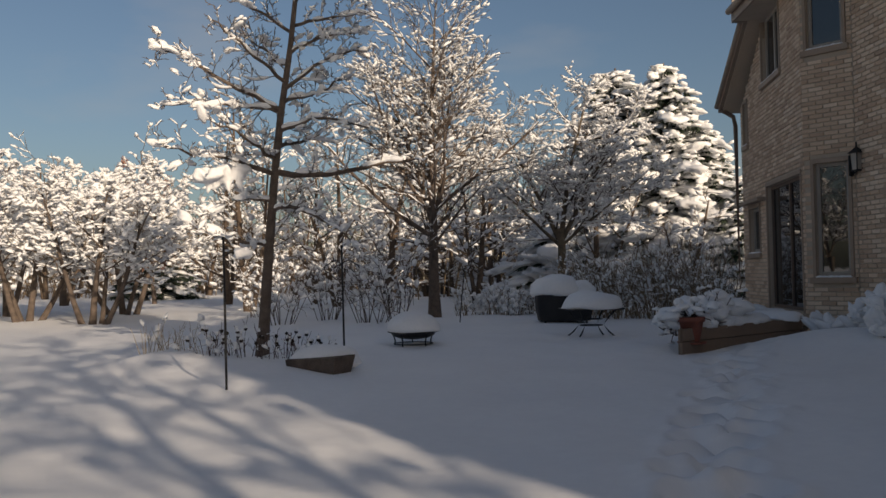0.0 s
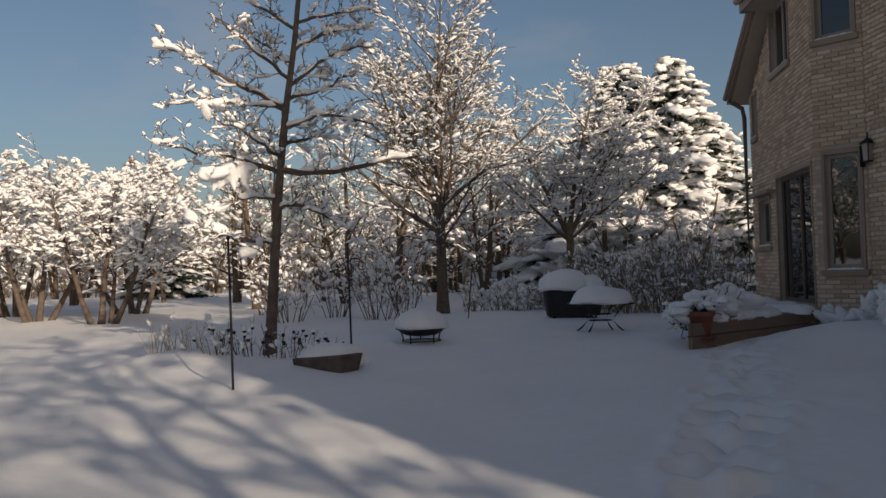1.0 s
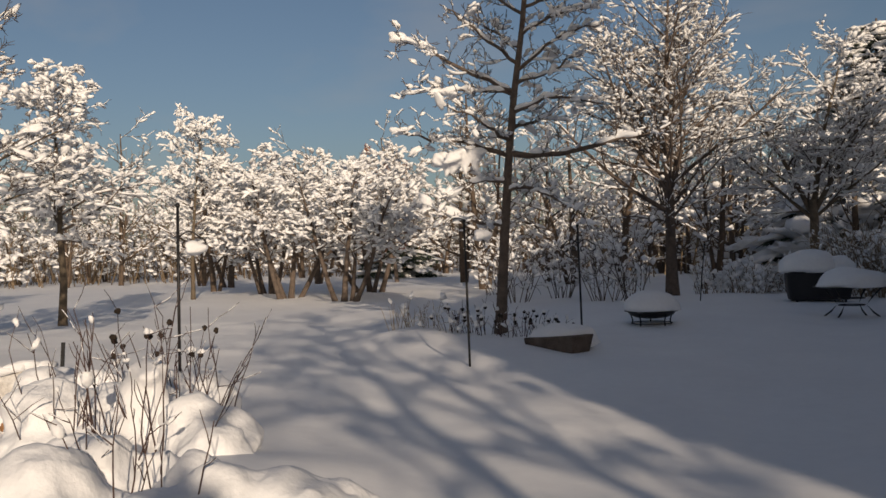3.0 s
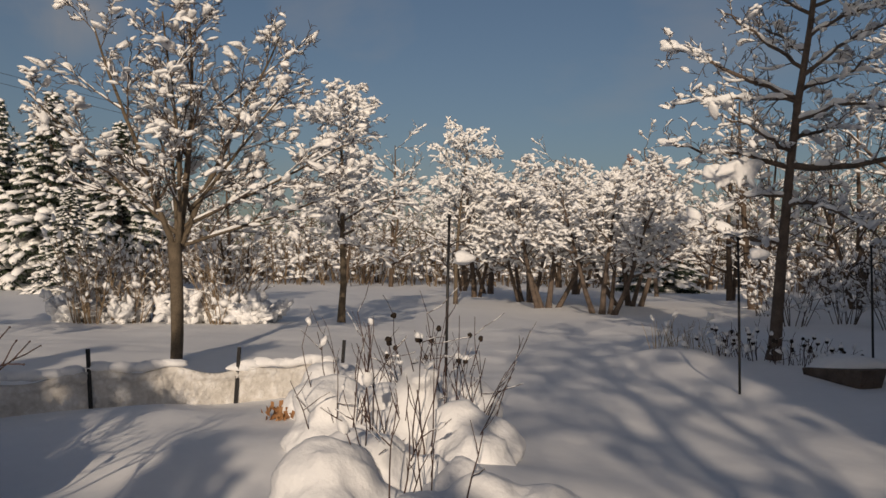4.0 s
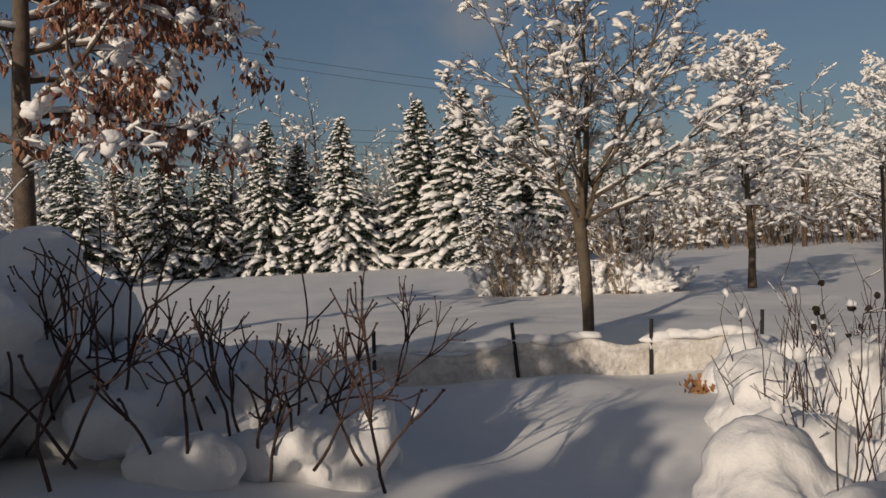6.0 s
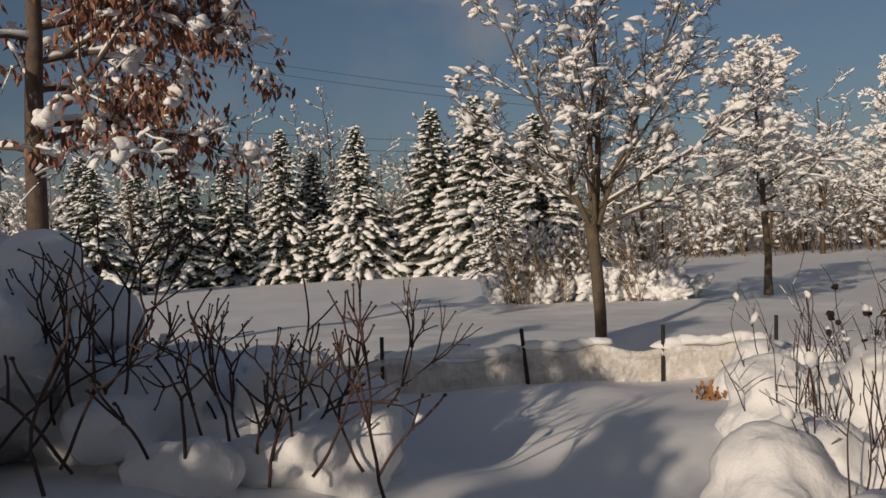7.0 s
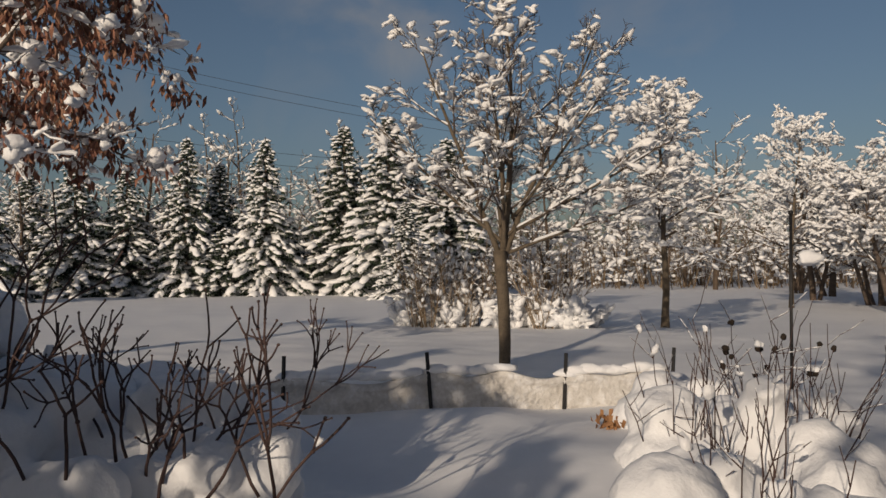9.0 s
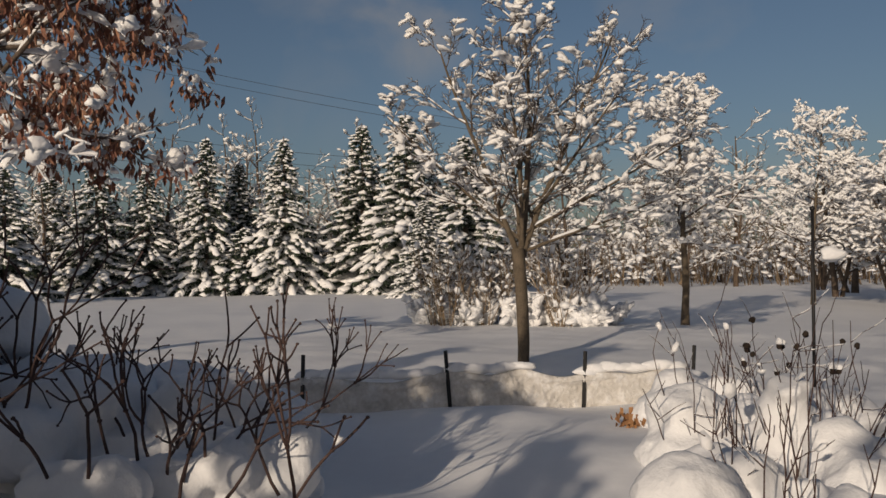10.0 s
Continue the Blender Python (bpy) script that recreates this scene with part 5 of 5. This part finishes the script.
def fork(rng, wood, white, p, way, length, r, depth):
    """One straight shoot that splits in two or three at its end."""
    q, d = bend(rng, p, way, length, 4, 0.10, 0.01)
    tube(wood, q, np.linspace(r, r * 0.8, len(q)), 6, cap=True)
    lump(wood, rng, q[-1], r * 1.5, 0, 0.2, 1.0)
    if rng.random() < 0.015:
        lump(white, rng, q[-1] + (0, 0, 0.01), np.array((1.1, 0.9, 1.2)) * rng.uniform(0.015, 0.03), 1, 0.3, 0.9)
    if depth:
        _, u, v = frame_of(d)
        turn = rng.uniform(0, 3.14)
        for k in range(2 if rng.random() < 0.75 else 3):
            ang = rng.uniform(0.3, 0.8)
            side = u * math.cos(turn + k * 3.14) + v * math.sin(turn + k * 3.14)
            if k == 2:
                side, ang = v, 0.08
            fork(rng, wood, white, q[-1], d * math.cos(ang) + side * math.sin(ang) + (0, 0, 0.08), length * rng.uniform(0.55, 0.95), r * 0.8, depth - 1)


def dogwood(x, y, seed, height, stems):
    rng = np.random.default_rng(seed)
    root = thing("dogwood_shrub", (x, y, gz(x, y)), "dark red-brown dogwood stems forking out of deep snow", "shrub", "dogwood shrubs")
    wood, white = Mesh(), Mesh()
    for _ in range(stems):
        a, lean = rng.uniform(0, 6.28), rng.uniform(0.2, 0.9)
        fork(rng, wood, white, (rng.normal(0, 0.16), rng.normal(0, 0.16), 0.12), (lean * math.cos(a), lean * math.sin(a), 1), height * rng.uniform(0.28, 0.42), 0.0075, rng.integers(1, 4))
    part("stem_mass", wood, TWIG_RED, root, kind="stuff")
    if white.n:
        part("snow_cover", white, SNOW, root, kind="stuff")


for i in range(16):
    a, d = radians(69 + 1.5 * i + lrng.uniform(-1, 1)), lrng.uniform(3.3, 4.3)
    dogwood(-math.sin(a) * d, math.cos(a) * d, 351 + i, lrng.uniform(0.62, 0.86) + (0.25 if math.degrees(a) > 84 else 0.0), 2 + i % 2)


# snow-crusted netting
def netting():
    posts = [(-7.9, -0.2), (-7.1, 1.25), (-6.15, 2.60), (-5.74, 3.75), (-5.15, 4.70), (-4.66, 5.47)]
    rng = np.random.default_rng(400)
    fence = thing("garden_fence", (0, 0, 0), "low wire garden netting crusted with snow between dark stakes", "fence")
    for x, y in posts:
        z = gz(x, y)
        s = Mesh()
        lean = rng.normal(0, 0.045, 2)
        box(s, (-0.013, -0.010, -0.2), (0.013, 0.010, 0.47), pose(x, y, z, lean[0] * 57, lean[1] * 57, 20))
        part("stake", s, METAL, fence, smooth=False)
    for i in range(len(posts) - 1):
        a, b = np.array(posts[i]), np.array(posts[i + 1])
        d = b - a
        length = np.linalg.norm(d)
        d = d / length
        nrm = np.array((d[1], -d[0]))
        nu, nv = 44, 14
        panel = Mesh()
        p0 = rng.uniform(0, 6, 4)
        front, back = [], []
        for v in range(nv + 1):
            for u in range(nu + 1):
                fu, fv = u / nu, v / nv
                sag = -0.05 * math.sin(math.pi * fu) + 0.015 * math.sin(9 * fu + p0[0])
                x, y = a + d * length * fu
                z0 = gz(x, y) - 0.06
                z = z0 + fv * (0.36 + sag + 0.07 * noise.noise((fu * 3.0 + i * 5, 0.5, 2.0)))
                th = 0.02 + 0.015 * noise.noise((fu * 7 + p0[1] * 9, fv * 4, 0.3)) + 0.012 * noise.noise((fu * 26, fv * 15 + p0[2], 1.1)) + (0.03 if fv > 0.85 else 0.0) * abs(math.sin(5 * fu + p0[3]))
                bow = 0.05 * math.sin(math.pi * fu) * math.sin(math.pi * fv)
                front.append((*(np.array((x, y)) + nrm * (bow * 0.3 - 0.045 + th)), z))
                back.append((*(np.array((x, y)) + nrm * (bow * 0.3 - 0.045 - th)), z))
        w = nu + 1
        k = len(front)
        q = []
        for v in range(nv):
            for u in range(nu):
                if noise.noise((u * 0.45 + i * 20, v * 0.5, 4.0)) > 0.9 and v > 2:
                    continue
                o = v * w + u
                q += [(o, o + 1, o + w + 1, o + w), (k + o + 1, k + o, k + o + w, k + o + w + 1)]
        q += [(nv * w + u, nv * w + u + 1, k + nv * w + u + 1, k + nv * w + u) for u in range(nu)]
        panel.add(front + back, q)
        part("netting", panel, SNOW_CRUST, fence, "netting packed with crusted snow")
        cap = Mesh()
        for f in np.arange(0.06, 0.62 if i % 2 else 0.9, 0.10):
            x, y = a + d * length * f
            lump(cap, rng, (x - nrm[0] * 0.045, y - nrm[1] * 0.045, gz(x, y) + 0.30 + 0.05 * noise.noise((f * 3.0 + i * 5, 0.5, 2.0))), (0.12, 0.05, 0.05), 1, 0.2, 0.7, along=d)
        part("snow_cap", cap, SNOW, fence, kind="stuff")


netting()

# patch of dead leaves in a hollow
lv = Mesh()
drng = np.random.default_rng(41)
for _ in range(60):
    p = np.array((-4.13, 4.22, gz(-4.13, 4.22) + 0.03)) + drng.normal(0, 1, 3) * (0.07, 0.05, 0.03)
    m = np.array(Euler(drng.uniform(0, 6.28, 3)).to_matrix())
    s = drng.uniform(0.02, 0.04)
    lv.add((np.array([(-1, -0.5, 0), (1, -0.5, 0.2), (1.2, 0.5, 0), (-0.8, 0.6, 0.25)]) * s) @ m.T + p, [(0, 1, 2, 3)])
leaves = thing("dead_leaves", (0, 0, 0), "small patch of rust-orange dead leaves in a snow hollow", "leaves", kind="stuff")
part("leaf_mass", lv, RUST, leaves, smooth=False, kind="stuff")

# overhead cables beyond the lawn
for k, (p, q, sag) in enumerate((((-62, 2, 12.2), (-46, 44, 9.0), 0.9), ((-62, 2, 11.3), (-46, 44, 8.2), 0.9), ((-62, 2, 10.3), (-46, 44, 7.4), 0.9), ((-60, 6, 17.4), (-44, 48, 10.6), 0.7), ((-60, 6, 16.7), (-44, 48, 10.0), 0.7))):
    cm = Mesh()
    p, q = np.array(p, float), np.array(q, float)
    tube(cm, [p + (q - p) * f - (0, 0, sag * 4 * f * (1 - f)) for f in np.linspace(0, 1, 24)], 0.015, 5)
    tagged(part("power_cable", cm, CABLE), "thin dark overhead power cable crossing above the trees", "cable", "power cables")


# planting by the deck and the house
pot = thing("flower_pot", (3.52, 10.72, 0.30), "terracotta flower pot at the deck's end, plant bowed with snow", "pot")
pm = Mesh()
prof = [(0.10, -0.14), (0.155, 0.12), (0.175, 0.12), (0.178, 0.18), (0.15, 0.18), (0.14, 0.10)]
pm.add([(r * math.cos(2 * math.pi * j / 24), r * math.sin(2 * math.pi * j / 24), z) for r, z in prof for j in range(24)],
       [(i * 24 + j, i * 24 + (j + 1) % 24, (i + 1) * 24 + (j + 1) % 24, (i + 1) * 24 + j) for i in range(5) for j in range(24)], [(120, 120 + j + 1, 120 + j) for j in range(1, 23)])
part("pot_body", pm, CLAY, pot)
sc = Mesh()
tube(sc, [(0, 0, -0.17), (0, 0, -0.145)], [0.17, 0.19], 20, cap=True)
part("saucer", sc, CLAY, pot)
prng = np.random.default_rng(88)
pl, pl_snow = Mesh(), Mesh()
for _ in range(26):
    a = prng.uniform(0, 6.28)
    q, _ = bend(prng, (0, 0, 0.15), (math.cos(a), math.sin(a), prng.uniform(0.2, 1.2)), prng.uniform(0.15, 0.36), 4, 0.2, -0.10)
    tube(pl, q, 0.006, 4)
    s = prng.uniform(0.04, 0.10)
    lump(pl_snow, prng, q[-1], (s * 1.3, s, s * 0.8), 1, 0.25, 0.6)
part("plant", pl, SEED, pot)
part("snow_cover", pl_snow, SNOW, pot, kind="stuff")

for i, (x, y, z, n, reach, lo, hi, tall) in enumerate(((3.55, 11.15, 0.30, 10, 0.26, 0.10, 0.17, 0.30), (4.2, 11.75, 0.36, 11, 0.34, 0.12, 0.20, 0.50), (3.85, 11.3, 0.30, 9, 0.28, 0.11, 0.18, 0.40))):
    rng = np.random.default_rng(500 + i)
    root = thing("snowy_shrub", (x, y, z), "rounded shrub on the deck smothered in snow", "shrub", "deck shrubs")
    wd, sn = Mesh(), Mesh()
    for _ in range(n):
        a, d = rng.uniform(0, 6.28), reach * math.sqrt(rng.random())
        c = np.array((math.cos(a) * d, math.sin(a) * d, rng.uniform(0, tall) * (1 - 0.5 * d / reach)))
        s = rng.uniform(lo, hi)
        lump(sn, rng, c, (s * 1.2, s, s * 0.85), 2, 0.2, 0.6)
        for _ in range(5):
            q = c + rng.normal(0, s * 0.9, 3)
            tube(wd, [c - (0, 0, 0.15), q], [0.008, 0.005], 4)
            lump(sn, rng, q, (0.05, 0.04, 0.03), 1, 0.3, 0.5)
    part("stem_mass", wd, TWIG, root, kind="stuff")
    part("snow_cover", sn, SNOW, root, kind="stuff")

for i, (x, y) in enumerate(((5.75, 11.55), (6.0, 10.9), (5.55, 9.6), (6.0, 9.0), (5.9, 10.2))):
    shrub("foundation_shrub", x, y, 520 + i, 0.42, 0.5, 14, "low dark shrub at the house's foot under snow", BARK, 0.022, 0.10, "foundation shrubs", 2.0, 6)

# neighbour's house glimpsed through the trees
nb = thing("far_house", (5.5, 62, 0), "pale far-off house half hidden behind trees", "house")
nm = Mesh()
box(nm, (-8, 0, -0.3), (6, 8, 3.4))
part("wall", nm, SIDING, nb, smooth=False)
nr = Mesh()
nr.add([(-8.6, -0.6, 3.3), (6.6, -0.6, 3.3), (6.6, 4, 6.0), (-8.6, 4, 6.0), (-8.6, 8.6, 3.3), (6.6, 8.6, 3.3)], [(0, 1, 2, 3), (3, 2, 5, 4)], [(0, 3, 4), (1, 5, 2)])
part("roof", nr, SHINGLE, nb, "snowy roof", smooth=False)
# far windows are flat slabs, their unlit rooms painted near-black
for k in range(4):
    wn_ = Mesh()
    box(wn_, (-6.6 + 3.3 * k, -0.05, 1.0), (-5.3 + 3.3 * k, 0.02, 2.4))
    part("window", wn_, DARK, nb, smooth=False)


# bricks of the walls, last
def brick_mesh(length, rng):
    b = Mesh()
    j = lambda: rng.uniform(-0.002, 0.002)
    x1, z1, f = length, 0.057, 0.004
    b.add([(0, 0.02, 0), (x1, 0.02, 0), (x1, 0.02, z1), (0, 0.02, z1), (f, -0.004 + j(), f), (x1 - f, -0.004 + j(), f), (x1 - f, -0.004 + j(), z1 - f), (f, -0.004 + j(), z1 - f)],
          [(4, 5, 6, 7), (0, 1, 5, 4), (1, 2, 6, 5), (2, 3, 7, 6), (3, 0, 4, 7)])
    return b


brng = np.random.default_rng(600)
VARIANTS = [brick_mesh(0.203, brng).data("brick", False) for _ in range(4)]
for me in VARIANTS:
    me.materials.append(BRICK)
made = 0
for ob, m, length, holes, name in BRICK_JOBS:
    field = Mesh()
    course, row = 0.0685, 0
    z = -0.15
    while z < EAVE - 0.2:
        u = -0.1065 * (row % 2)
        while u < length - 0.02:
            a, b = max(u, 0.004), min(u + 0.203, length - 0.004)
            mid = (a + b) / 2
            rake = name == "wall_gable" and z + 0.07 > 4.42 + max(0.0, (mid - 0.1) * 0.62)
            clear = all(b < h[0] - 0.055 or a > h[1] + 0.055 or z + 0.06 < h[2] - 0.13 or z > h[3] + 0.08 for h in holes)
            if not clear and b - a > 0.1:
                for h in holes:
                    if z + 0.06 >= h[2] - 0.13 and z <= h[3] + 0.08:
                        if a < h[0] - 0.055 < b:
                            b = h[0] - 0.055
                        elif a < h[1] + 0.055 < b:
                            a = h[1] + 0.055
                clear = b - a > 0.03 and all(b <= h[0] - 0.054 or a >= h[1] + 0.054 or z + 0.06 < h[2] - 0.13 or z > h[3] + 0.08 for h in holes)
            if clear and b - a > 0.03 and not rake:
                near = (name == "wall_bay" and z < 4.2) or (name == "wall_garden" and u < 0.7 and 0.6 < z < 1.8)
                if near and b - a > 0.19 and made < 300:
                    bo = new("brick", VARIANTS[brng.integers(0, 4)])
                    bo.parent = ob
                    bo.matrix_local = m @ Matrix.Translation((a, 0, z))
                    made += 1
                else:
                    v = np.concatenate(brick_mesh(b - a, brng).v) + (a, 0, z)
                    mm = np.array(m)
                    field.add(v @ mm[:3, :3].T + mm[:3, 3], [(4, 5, 6, 7), (0, 1, 5, 4), (1, 2, 6, 5), (2, 3, 7, 6), (3, 0, 4, 7)])
            u += 0.213
        z += course
        row += 1
    part("brick_field", field, BRICK_FIELD, ob, smooth=False, kind="stuff")
